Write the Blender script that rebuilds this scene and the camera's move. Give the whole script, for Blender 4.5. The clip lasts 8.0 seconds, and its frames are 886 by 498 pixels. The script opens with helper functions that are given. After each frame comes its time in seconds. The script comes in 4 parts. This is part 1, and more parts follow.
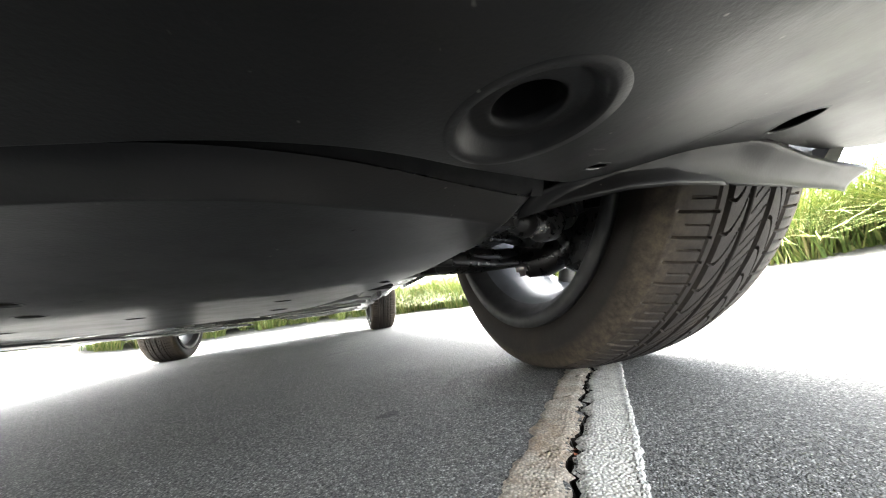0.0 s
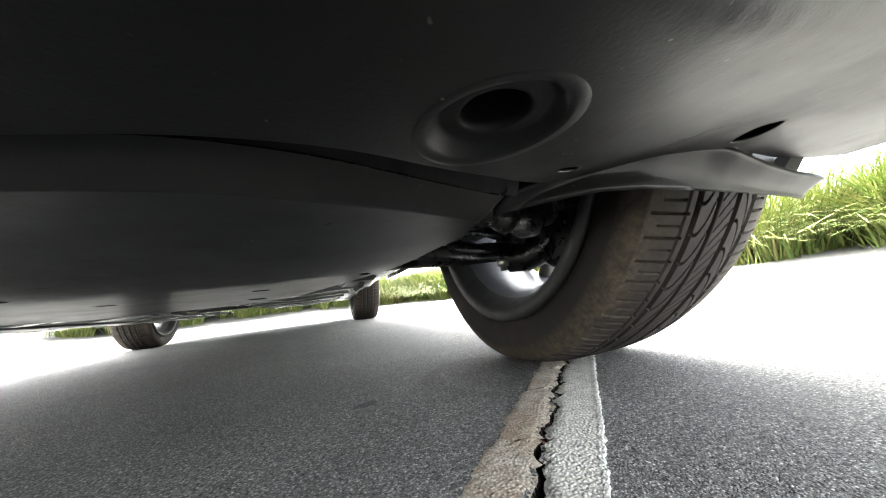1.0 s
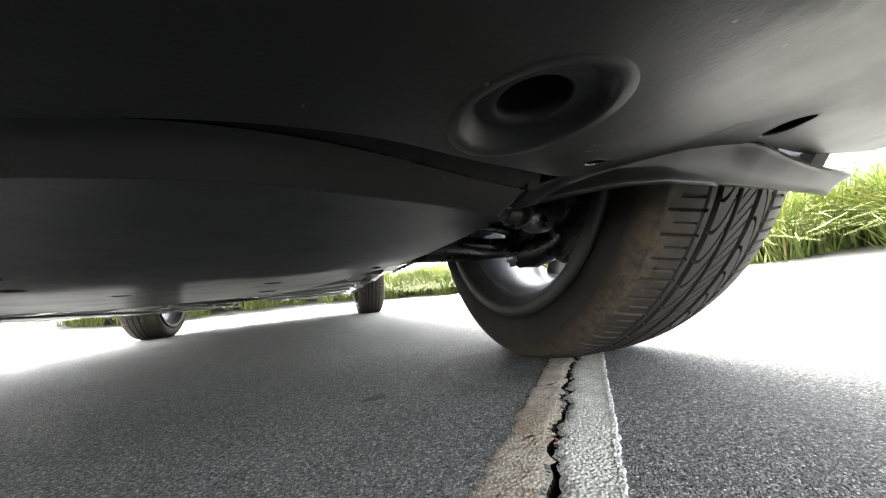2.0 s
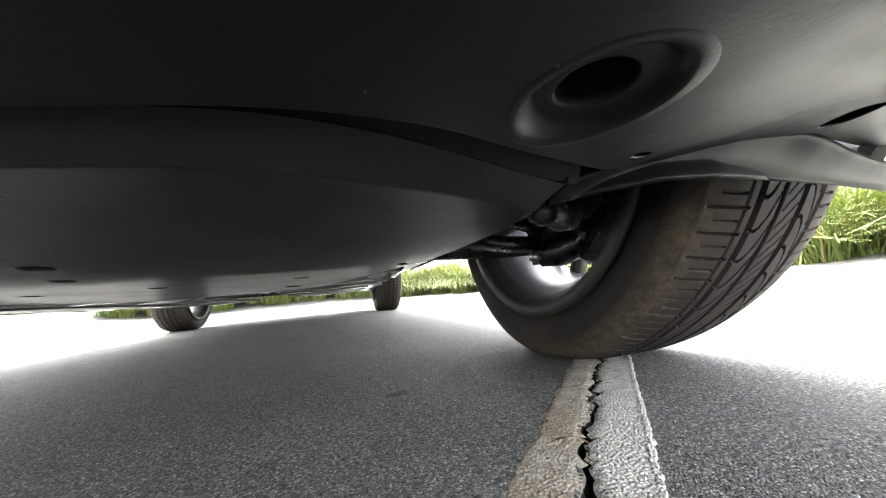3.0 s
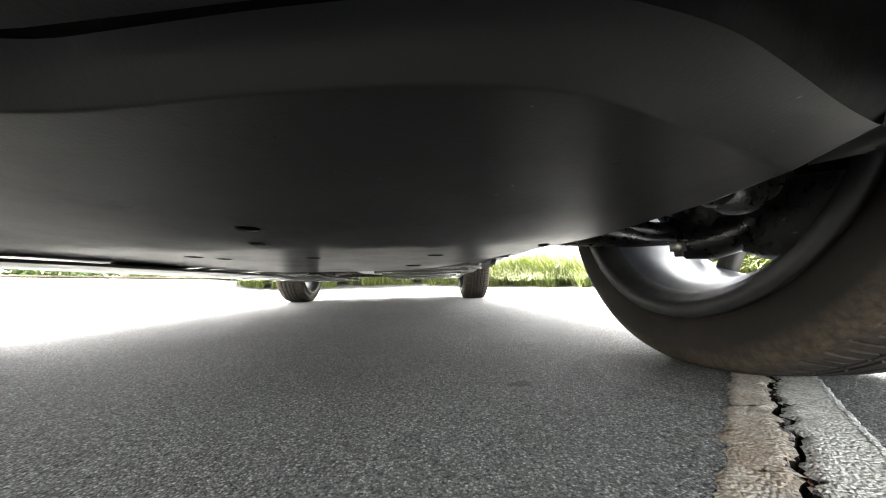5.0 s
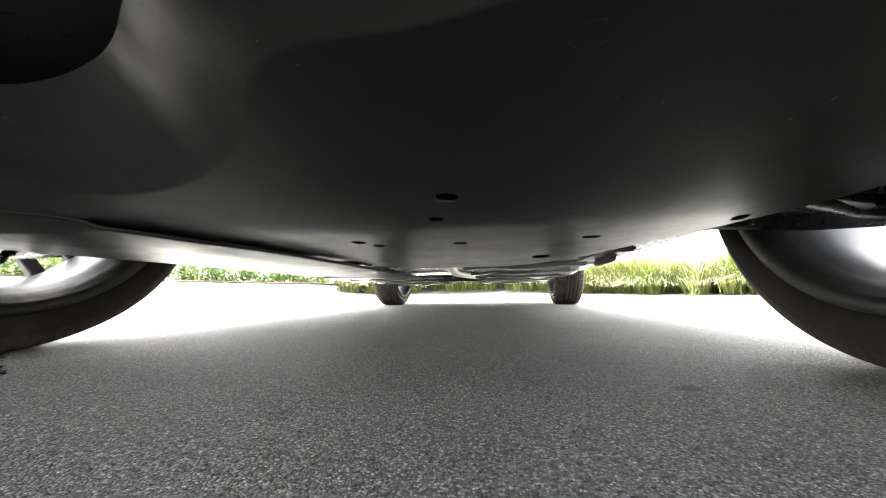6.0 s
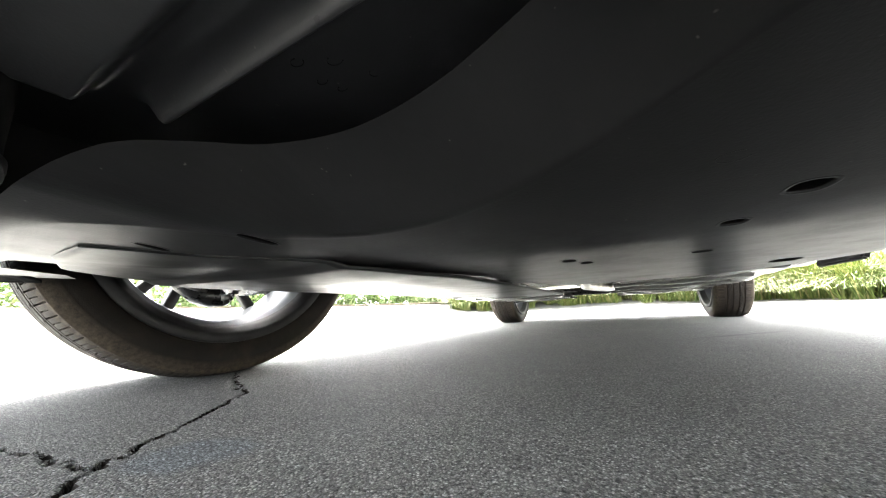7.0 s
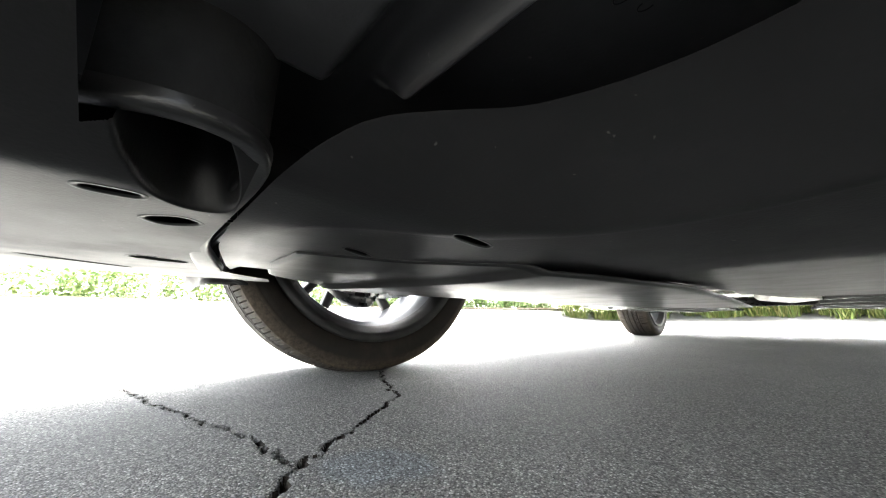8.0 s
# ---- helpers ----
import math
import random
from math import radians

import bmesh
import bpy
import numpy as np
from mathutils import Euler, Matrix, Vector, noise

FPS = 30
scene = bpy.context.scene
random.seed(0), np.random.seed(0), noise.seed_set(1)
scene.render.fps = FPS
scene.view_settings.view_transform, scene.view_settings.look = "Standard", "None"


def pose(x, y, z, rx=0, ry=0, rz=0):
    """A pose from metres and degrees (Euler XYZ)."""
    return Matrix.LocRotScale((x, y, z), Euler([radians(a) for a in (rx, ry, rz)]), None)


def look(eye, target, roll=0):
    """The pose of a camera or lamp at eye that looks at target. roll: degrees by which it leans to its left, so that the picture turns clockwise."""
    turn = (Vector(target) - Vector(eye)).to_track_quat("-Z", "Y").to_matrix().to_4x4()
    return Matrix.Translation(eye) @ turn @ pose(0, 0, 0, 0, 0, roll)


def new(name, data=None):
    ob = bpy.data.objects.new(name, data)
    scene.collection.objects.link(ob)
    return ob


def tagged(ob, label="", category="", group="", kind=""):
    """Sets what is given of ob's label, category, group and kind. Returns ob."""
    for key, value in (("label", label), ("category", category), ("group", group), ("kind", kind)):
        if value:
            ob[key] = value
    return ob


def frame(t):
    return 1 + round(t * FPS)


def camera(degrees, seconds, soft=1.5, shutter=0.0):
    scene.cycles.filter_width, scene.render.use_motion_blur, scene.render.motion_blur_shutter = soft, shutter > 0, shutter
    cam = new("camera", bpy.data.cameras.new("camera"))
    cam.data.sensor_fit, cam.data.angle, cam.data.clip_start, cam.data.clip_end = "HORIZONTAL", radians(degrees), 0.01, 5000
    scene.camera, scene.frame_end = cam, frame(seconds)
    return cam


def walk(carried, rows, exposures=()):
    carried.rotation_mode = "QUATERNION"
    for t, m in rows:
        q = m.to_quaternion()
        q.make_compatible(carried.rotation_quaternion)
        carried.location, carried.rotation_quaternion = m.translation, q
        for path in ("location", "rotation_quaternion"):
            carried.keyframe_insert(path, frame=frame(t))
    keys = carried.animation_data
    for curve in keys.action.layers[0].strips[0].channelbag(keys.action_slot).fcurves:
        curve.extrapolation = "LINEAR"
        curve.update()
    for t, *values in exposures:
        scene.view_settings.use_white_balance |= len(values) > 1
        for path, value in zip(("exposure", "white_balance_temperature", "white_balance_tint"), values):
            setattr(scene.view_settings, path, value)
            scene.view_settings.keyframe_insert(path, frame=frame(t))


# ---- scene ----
cam = camera(107.26, 8.0, soft=1.15)
PATH = [
    (0, (0.3743, -0.4303, 0.1232), (0.7052, 0.4980, 0.2931), -7.94),
    (0.5, (0.3777, -0.4352, 0.1238), (0.7270, 0.4896, 0.2746), -7.01),
    (1, (0.3783, -0.4360, 0.1238), (0.7475, 0.4827, 0.2640), -6.79),
    (2.5, (0.3672, -0.4274, 0.1246), (0.7089, 0.5039, 0.2502), -5.36),
    (3, (0.3629, -0.4245, 0.1240), (0.6732, 0.5176, 0.2513), -5.09),
    (3.5, (0.3524, -0.4153, 0.1243), (0.6089, 0.5441, 0.2411), -4.78),
    (4, (0.3394, -0.4060, 0.1221), (0.5308, 0.5687, 0.2379), -4.15),
    (4.5, (0.3216, -0.3966, 0.1196), (0.4282, 0.5923, 0.2230), -2.34),
    (5.8, (0.2723, -0.3840, 0.1194), (0.1902, 0.6040, 0.2503), 0.05),
    (6, (0.2443, -0.3807, 0.0988), (0.0689, 0.5944, 0.2346), -0.55),
    (6.5, (0.1794, -0.3747, 0.0967), (-0.1253, 0.5614, 0.2724), -2.74),
    (7, (0.1415, -0.3800, 0.1104), (-0.3206, 0.4856, 0.3031), -2.61),
    (7.5, (0.0870, -0.3821, 0.1181), (-0.5276, 0.3796, 0.3231), -1.36),
    (8, (0.0575, -0.3838, 0.1206), (-0.6516, 0.2890, 0.3316), 0.04),
]
walk(cam, [(t, look(eye, target, roll)) for t, eye, target, roll in PATH], [(0.0, 5.96, 6400, 6), (0.5, 5.80, 6400, 6), (1.0, 5.60, 6400, 6), (2.5, 5.55, 6400, 6), (3.5, 5.60, 6450, 6), (4.5, 5.72, 6550, 6), (6.0, 5.76, 6600, 6), (7.0, 6.10, 6500, 6), (8.0, 6.08, 6400, 6)])

# ---------------------------------------------------------------- light
world = bpy.data.worlds.new("sky")
scene.world = world
world.use_nodes = True
wn = world.node_tree.nodes
sky = wn.new("ShaderNodeTexSky")
sky.sky_type = "NISHITA"
sky.sun_disc = False
sky.sun_elevation, sky.sun_rotation = radians(60), radians(344)
sky.air_density, sky.dust_density, sky.ozone_density = 0.2, 7.0, 0.2
wn["Background"].inputs["Strength"].default_value = 0.15
pale = wn.new("ShaderNodeHueSaturation")
pale.inputs["Saturation"].default_value = 0.4
world.node_tree.links.new(sky.outputs[0], pale.inputs["Color"])
world.node_tree.links.new(pale.outputs[0], wn["Background"].inputs["Color"])
sun = new("sun", bpy.data.lights.new("sun", "SUN"))
sun.data.energy, sun.data.angle, sun.data.color = 0.12, radians(45), (1.0, 0.97, 0.93)
sun.matrix_world = look((0, 0, 0), (0.13, -0.48, -0.866))


# ---------------------------------------------------------------- materials
def nodes_of(name, rough=0.5, metal=0.0, spec=0.5):
    m = bpy.data.materials.new(name)
    m.use_nodes = True
    nt = m.node_tree
    b = nt.nodes["Principled BSDF"]
    b.inputs["Roughness"].default_value = rough
    b.inputs["Metallic"].default_value = metal
    b.inputs["Specular IOR Level"].default_value = spec
    return m, nt, b


def coords(nt, which="Object"):
    return nt.nodes.new("ShaderNodeTexCoord").outputs[which]


def noise_tex(nt, vec, scale, detail=4.0, rough=0.6):
    n = nt.nodes.new("ShaderNodeTexNoise")
    n.inputs["Scale"].default_value, n.inputs["Detail"].default_value, n.inputs["Roughness"].default_value = scale, detail, rough
    nt.links.new(vec, n.inputs["Vector"])
    return n.outputs["Fac"]


def ramp(nt, fac, stops):
    r = nt.nodes.new("ShaderNodeValToRGB")
    while len(r.color_ramp.elements) < len(stops):
        r.color_ramp.elements.new(0.5)
    for e, (p, c) in zip(r.color_ramp.elements, stops):
        e.position = p
        e.color = (*c, 1) if len(c) == 3 else c
    nt.links.new(fac, r.inputs["Fac"])
    return r.outputs["Color"]


def grey(v):
    return (v, v, v)


def mix(nt, a, b, fac, mode="MIX"):
    m = nt.nodes.new("ShaderNodeMix")
    m.data_type, m.blend_type = "RGBA", mode
    for value, sock in ((fac, m.inputs[0]), (a, m.inputs[6]), (b, m.inputs[7])):
        if isinstance(value, (int, float)):
            sock.default_value = value
        elif isinstance(value, tuple):
            sock.default_value = (*value, 1)
        else:
            nt.links.new(value, sock)
    return m.outputs[2]


def bump(nt, b, height, strength, dist):
    n = nt.nodes.new("ShaderNodeBump")
    n.inputs["Strength"].default_value, n.inputs["Distance"].default_value = strength, dist
    nt.links.new(height, n.inputs["Height"])
    nt.links.new(n.outputs[0], b.inputs["Normal"])


def plain(name, c0, c1, rough=0.5, metal=0.0, scale=30.0, bumps=0.1, dist=0.001, spec=0.5, rough_var=0.1):
    """A worn surface between two colours, with fine relief and uneven gloss."""
    m, nt, b = nodes_of(name, rough, metal, spec)
    v = coords(nt)
    big, fine = noise_tex(nt, v, scale), noise_tex(nt, v, scale * 9)
    nt.links.new(ramp(nt, big, [(0.3, c0), (0.75, c1)]), b.inputs["Base Color"])
    nt.links.new(ramp(nt, noise_tex(nt, v, scale * 2.7), [(0.25, grey(max(0.02, rough - rough_var))), (0.75, grey(min(1, rough + rough_var)))]), b.inputs["Roughness"])
    bump(nt, b, fine, bumps, dist)
    return m


# oil spots, a skid mark, the damp patch by a tyre, a filled patch beside a crack, a darker blot under the far front
# tyre: place, half sizes, turn, tone, strength
GROUND_MARKS = [(0.428, 0.010, 0.016, 0.010, 20, (0.35, 0.35, 0.36), 0.8), (0.46, 1.02, 0.24, 0.016, 42, (0.55, 0.55, 0.55), 0.7), (0.645, 0.03, 0.085, 0.11, 0, (0.62, 0.59, 0.56), 0.75), (0.645, 0.02, 0.115, 0.13, 10, (0.5, 0.47, 0.44), -0.55),
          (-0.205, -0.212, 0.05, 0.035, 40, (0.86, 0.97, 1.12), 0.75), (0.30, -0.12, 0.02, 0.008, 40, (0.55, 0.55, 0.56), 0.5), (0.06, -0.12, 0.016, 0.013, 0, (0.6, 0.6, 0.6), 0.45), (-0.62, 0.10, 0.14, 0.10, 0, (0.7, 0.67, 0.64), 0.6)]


def asphalt_material():
    m, nt, b = nodes_of("asphalt", 0.85, 0.0, 0.35)
    v = coords(nt)
    vo = nt.nodes.new("ShaderNodeTexVoronoi")
    vo.inputs["Scale"].default_value = 600
    nt.links.new(v, vo.inputs["Vector"])
    sep = nt.nodes.new("ShaderNodeSeparateColor")
    nt.links.new(vo.outputs["Color"], sep.inputs[0])
    stone = ramp(nt, sep.outputs[0], [(0.0, (0.097, 0.096, 0.087)), (0.5, (0.185, 0.183, 0.167)), (0.82, (0.282, 0.279, 0.255)), (0.94, (0.39, 0.386, 0.352)), (1.0, (0.55, 0.545, 0.50))])
    joint = ramp(nt, vo.outputs["Distance"], [(0.25, grey(1.0)), (0.62, grey(0.4))])
    col = mix(nt, stone, joint, 0.8, "MULTIPLY")
    pits = ramp(nt, noise_tex(nt, v, 270, 3, 0.55), [(0.34, grey(0.28)), (0.47, grey(1.0))])
    col = mix(nt, col, pits, 1.0, "MULTIPLY")
    patch = ramp(nt, noise_tex(nt, v, 2.2, 5), [(0.3, grey(0.8)), (0.7, grey(1.12))])
    col = mix(nt, col, patch, 1.0, "MULTIPLY")
    blot = noise_tex(nt, v, 30, 5, 0.7)
    for cx, cy, rx, ry, turn, tone, how in GROUND_MARKS:
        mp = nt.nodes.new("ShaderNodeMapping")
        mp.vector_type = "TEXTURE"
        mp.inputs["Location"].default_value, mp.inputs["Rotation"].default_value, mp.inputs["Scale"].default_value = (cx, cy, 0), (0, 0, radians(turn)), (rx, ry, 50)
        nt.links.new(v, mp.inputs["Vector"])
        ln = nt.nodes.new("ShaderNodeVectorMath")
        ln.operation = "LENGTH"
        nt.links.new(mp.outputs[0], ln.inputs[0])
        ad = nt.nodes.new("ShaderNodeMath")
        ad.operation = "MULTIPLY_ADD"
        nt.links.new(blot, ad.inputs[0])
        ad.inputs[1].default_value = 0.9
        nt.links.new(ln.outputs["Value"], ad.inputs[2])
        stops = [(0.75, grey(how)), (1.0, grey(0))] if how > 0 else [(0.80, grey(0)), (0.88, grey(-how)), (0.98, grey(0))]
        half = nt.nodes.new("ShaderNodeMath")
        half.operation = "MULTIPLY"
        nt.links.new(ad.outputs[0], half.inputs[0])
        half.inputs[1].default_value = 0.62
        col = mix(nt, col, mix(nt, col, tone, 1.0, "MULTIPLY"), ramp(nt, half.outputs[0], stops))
    nt.links.new(col, b.inputs["Base Color"])
    h = mix(nt, ramp(nt, vo.outputs["Distance"], [(0.0, grey(1.0)), (0.7, grey(0.0))]), noise_tex(nt, v, 400, 3), 0.35)
    bump(nt, b, h, 0.9, 0.003)
    return m


def worn_paint(name, paint, dirt, keep):
    m, nt, b = nodes_of(name, 0.8, 0.0, 0.3)
    v = coords(nt)
    vo = nt.nodes.new("ShaderNodeTexVoronoi")
    vo.inputs["Scale"].default_value = 380
    nt.links.new(v, vo.inputs["Vector"])
    sep = nt.nodes.new("ShaderNodeSeparateColor")
    nt.links.new(vo.outputs["Color"], sep.inputs[0])
    wear = noise_tex(nt, v, 16, 7, 0.72)
    col = mix(nt, dirt, paint, ramp(nt, wear, [(keep - 0.16, grey(0)), (keep + 0.16, grey(1))]))
    col = mix(nt, col, ramp(nt, sep.outputs[0], [(0.0, grey(0.62)), (0.3, grey(0.9)), (1.0, grey(1.12))]), 1.0, "MULTIPLY")
    bare = ramp(nt, noise_tex(nt, v, 190, 4, 0.7), [(0.60, grey(0)), (0.70, grey(0.7))])
    col = mix(nt, col, (0.19, 0.18, 0.17), bare)
    nt.links.new(mix(nt, col, ramp(nt, vo.outputs["Distance"], [(0.3, grey(1.0)), (0.7, grey(0.6))]), 0.8, "MULTIPLY"), b.inputs["Base Color"])
    bump(nt, b, ramp(nt, vo.outputs["Distance"], [(0.0, grey(1.0)), (0.7, grey(0.0))]), 0.7, 0.002)
    return m


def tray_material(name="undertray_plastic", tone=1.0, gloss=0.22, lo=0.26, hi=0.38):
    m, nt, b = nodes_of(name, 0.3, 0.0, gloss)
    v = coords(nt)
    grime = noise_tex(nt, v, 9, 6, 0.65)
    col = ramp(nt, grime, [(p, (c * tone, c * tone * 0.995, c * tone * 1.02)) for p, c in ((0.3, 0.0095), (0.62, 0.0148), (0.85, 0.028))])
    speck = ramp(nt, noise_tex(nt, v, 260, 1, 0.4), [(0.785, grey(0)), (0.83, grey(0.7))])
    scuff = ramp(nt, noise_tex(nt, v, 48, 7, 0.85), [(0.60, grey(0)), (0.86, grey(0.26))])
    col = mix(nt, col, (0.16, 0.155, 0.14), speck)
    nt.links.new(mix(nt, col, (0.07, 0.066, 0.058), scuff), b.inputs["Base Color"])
    smear = ramp(nt, noise_tex(nt, v, 13, 6, 0.7), [(0.25, grey(lo)), (0.50, grey((lo + hi) / 2)), (0.78, grey(hi + 0.06))])
    nt.links.new(smear, b.inputs["Roughness"])
    bump(nt, b, noise_tex(nt, v, 700, 2), 0.12, 0.0006)
    return m


def rubber_material():
    m, nt, b = nodes_of("tyre_rubber", 0.7, 0.0, 0.3)
    v = coords(nt)
    dirt = noise_tex(nt, v, 14, 7, 0.7)
    col = ramp(nt, dirt, [(0.32, (0.0075, 0.0062, 0.0056)), (0.55, (0.0125, 0.0096, 0.0078)), (0.8, (0.030, 0.021, 0.014))])
    # dried mud round the shoulder
    flat = nt.nodes.new("ShaderNodeVectorMath")
    flat.operation = "MULTIPLY"
    flat.inputs[1].default_value = (0, 1, 1)
    nt.links.new(v, flat.inputs[0])
    ln = nt.nodes.new("ShaderNodeVectorMath")
    ln.operation = "LENGTH"
    nt.links.new(flat.outputs[0], ln.inputs[0])
    band = ramp(nt, ln.outputs["Value"], [(0.290, grey(0.05)), (0.300, grey(0.7)), (0.314, grey(1.0)), (0.319, grey(0.35)), (0.324, grey(0.06))])
    mud = mix(nt, band, ramp(nt, noise_tex(nt, v, 110, 6, 0.75), [(0.36, grey(0.2)), (0.66, grey(1))]), 1.0, "MULTIPLY")
    col = mix(nt, col, (0.085, 0.066, 0.045), mud)
    nt.links.new(col, b.inputs["Base Color"])
    bump(nt, b, noise_tex(nt, v, 420, 3), 0.3, 0.001)
    return m


def grass_material(name, a, b_, tip):
    m, nt, b = nodes_of(name, 0.6, 0.0, 0.3)
    geo = nt.nodes.new("ShaderNodeNewGeometry")
    nt.links.new(ramp(nt, geo.outputs["Random Per Island"], [(0.0, a), (0.6, b_), (1.0, tip)]), b.inputs["Base Color"])
    return m


ASPHALT = asphalt_material()
LINE_WHITE = worn_paint("worn_white_paint", (0.70, 0.675, 0.59), (0.46, 0.44, 0.37), 0.42)
LINE_EDGE = worn_paint("fresh_white_paint", (0.82, 0.80, 0.72), (0.56, 0.54, 0.48), 0.35)
LINE_TAN = worn_paint("dirty_paint", (0.58, 0.54, 0.45), (0.33, 0.25, 0.17), 0.52)
# crack dirt, made near-black: the shade of the crack's depth is in the colour
DIRT_SHADE = plain("crack_dirt_shade", (0.008, 0.007, 0.006), (0.03, 0.024, 0.018), 0.95, scale=40, bumps=0.6, dist=0.003, spec=0.1)
TRAY = tray_material()
BUMPER = tray_material("grained_bumper_plastic", 0.66, 0.22, 0.36, 0.48)
# undertray plastic at 4.4 times the tone: lifts the recess's shade by colour
RECESS = tray_material("brightened_recess_plastic", 4.4)
# near-black: the shade inside the bumper's gaps, as a colour
GAP_SHADE = plain("gap_shade_black", (0.009, 0.009, 0.009), (0.018, 0.018, 0.018), 0.85, 0.0, 60, 0.2, spec=0.12)
RUBBER = rubber_material()
ALLOY = plain("silver_alloy", (0.066, 0.071, 0.079), (0.115, 0.122, 0.133), 0.44, 0.35, 12, 0.03, rough_var=0.04)
DARK_ALLOY = plain("dark_alloy", (0.012, 0.012, 0.012), (0.028, 0.028, 0.028), 0.55, 0.1, 25, 0.1)
# spokes: brake dust plus the wheel's inner shade, both put into the colour
DIM_ALLOY = plain("dim_alloy", (0.022, 0.021, 0.020), (0.055, 0.052, 0.048), 0.5, 0.1, 22, 0.1)
STEEL = plain("bare_steel", (0.30, 0.29, 0.27), (0.48, 0.46, 0.43), 0.35, 0.9, 35, 0.3)
BLACK_STEEL = plain("black_coated_steel", (0.005, 0.005, 0.005), (0.016, 0.015, 0.0140), 0.30, 0.0, 25, 0.25, spec=0.5)
CAST = plain("cast_metal", (0.10, 0.10, 0.10), (0.24, 0.235, 0.225), 0.30, 0.8, 30, 0.4, 0.002)
PANEL = plain("underfloor_panel", (0.20, 0.20, 0.20), (0.40, 0.39, 0.37), 0.20, 0.6, 6, 0.1, rough_var=0.06)
PAINT = plain("dark_grey_body_paint", (0.03, 0.031, 0.033), (0.036, 0.037, 0.04), 0.25, 0.4, 8, 0.02)
DRY_LEAF = plain("dry_leaf", (0.22, 0.06, 0.025), (0.38, 0.14, 0.06), 0.8, 0.0, 60, 0.3)
SOIL = plain("bark_mulch", (0.12, 0.09, 0.06), (0.34, 0.28, 0.20), 0.95, 0.0, 12, 0.8, 0.02, 0.2)
GRASS = grass_material("long_grass_blades", (0.060, 0.100, 0.020), (0.150, 0.190, 0.046), (0.27, 0.24, 0.10))
LEAF = grass_material("hedge_leaves", (0.060, 0.105, 0.030), (0.125, 0.185, 0.060), (0.22, 0.26, 0.11))
BARK = plain("pale_bark", (0.22, 0.19, 0.15), (0.38, 0.34, 0.28), 0.9, 0.0, 9, 0.7, 0.01)


# ---------------------------------------------------------------- mesh helpers
def mesh_from(name, verts, faces, mats, smooth=True, index=None):
    me = bpy.data.meshes.new(name)
    me.from_pydata([tuple(v) for v in verts], [], [tuple(f) for f in faces])
    for m in mats:
        me.materials.append(m)
    if smooth:
        me.polygons.foreach_set("use_smooth", [True] * len(me.polygons))
    if index is not None:
        me.polygons.foreach_set("material_index", index)
    me.update()
    return me


def grid_faces(n, m, wrap=False):
    i, j = np.meshgrid(np.arange(n - 1), np.arange(m if wrap else m - 1), indexing="ij")
    k = (j + 1) % m
    return np.stack([i * m + j, i * m + k, (i + 1) * m + k, (i + 1) * m + j], -1).reshape(-1, 4)


def thing(name, me, label, category, kind="", group="", at=(0, 0, 0)):
    ob = new(name, me)
    ob.location = at
    return tagged(ob, label, category, group, kind)


def part(name, me, parent, label="", at=None):
    if isinstance(me, bmesh.types.BMesh):
        raise TypeError
    ob = new(name, me)
    ob.parent = parent
    if at is not None:
        ob.matrix_basis = at
    if label:
        ob["label"] = label
    return ob


def sheet(name, P, mat, thick=0.0):
    """A surface through an n x m net of places; thick: a second skin that far above it, with closed rims."""
    n, m = P.shape[:2]
    V, F = P.reshape(-1, 3), grid_faces(n, m)
    if thick:
        k = n * m
        top = V + np.array([0, 0, thick])
        rim = np.concatenate([np.arange(m), np.arange(1, n) * m + m - 1, (n - 1) * m + np.arange(m - 2, -1, -1), np.arange(n - 2, 0, -1) * m])
        nxt = np.roll(rim, -1)
        F = np.concatenate([F, F[:, ::-1] + k, np.stack([nxt, rim, rim + k, nxt + k], -1)])
        V = np.concatenate([V, top])
    return mesh_from(name, V, F, [mat])


def lathe(name, prof, mat, segs=96, closed=False):
    """A ring swept from (across, radius) pairs about the x axis."""
    prof = np.array(prof)
    a = np.linspace(0, 2 * math.pi, segs, endpoint=False)
    P = np.stack([np.repeat(prof[:, :1], segs, 1), prof[:, 1:] * np.cos(a), prof[:, 1:] * np.sin(a)], -1)
    if closed:
        P = np.concatenate([P, P[:1]])
    n = len(P)
    V, F = P.reshape(-1, 3), grid_faces(n, segs, True)
    return mesh_from(name, V, F, [mat])


def join(name, pieces, mats):
    """One mesh out of several (verts, faces, material index)."""
    V, F, I, k = [], [], [], 0
    for v, f, i in pieces:
        V += [tuple(p) for p in v]
        F += [tuple(int(q) + k for q in face) for face in f]
        I += [i] * len(f)
        k += len(v)
    return mesh_from(name, V, F, mats, True, I)


def box_data(size, m=None, bevel=0.0):
    bm = bmesh.new()
    bmesh.ops.create_cube(bm, size=1)
    bmesh.ops.scale(bm, vec=size, verts=bm.verts)
    if bevel:
        bmesh.ops.bevel(bm, geom=list(bm.edges), offset=bevel, segments=2, affect="EDGES")
    if m is not None:
        bmesh.ops.transform(bm, matrix=m, verts=bm.verts)
    bm.verts.index_update()
    out = [v.co[:] for v in bm.verts], [[v.index for v in f.verts] for f in bm.faces]
    bm.free()
    return out


def box(name, size, mat, m=None, bevel=0.0):
    v, f = box_data(size, m, bevel)
    return mesh_from(name, v, f, [mat], False)


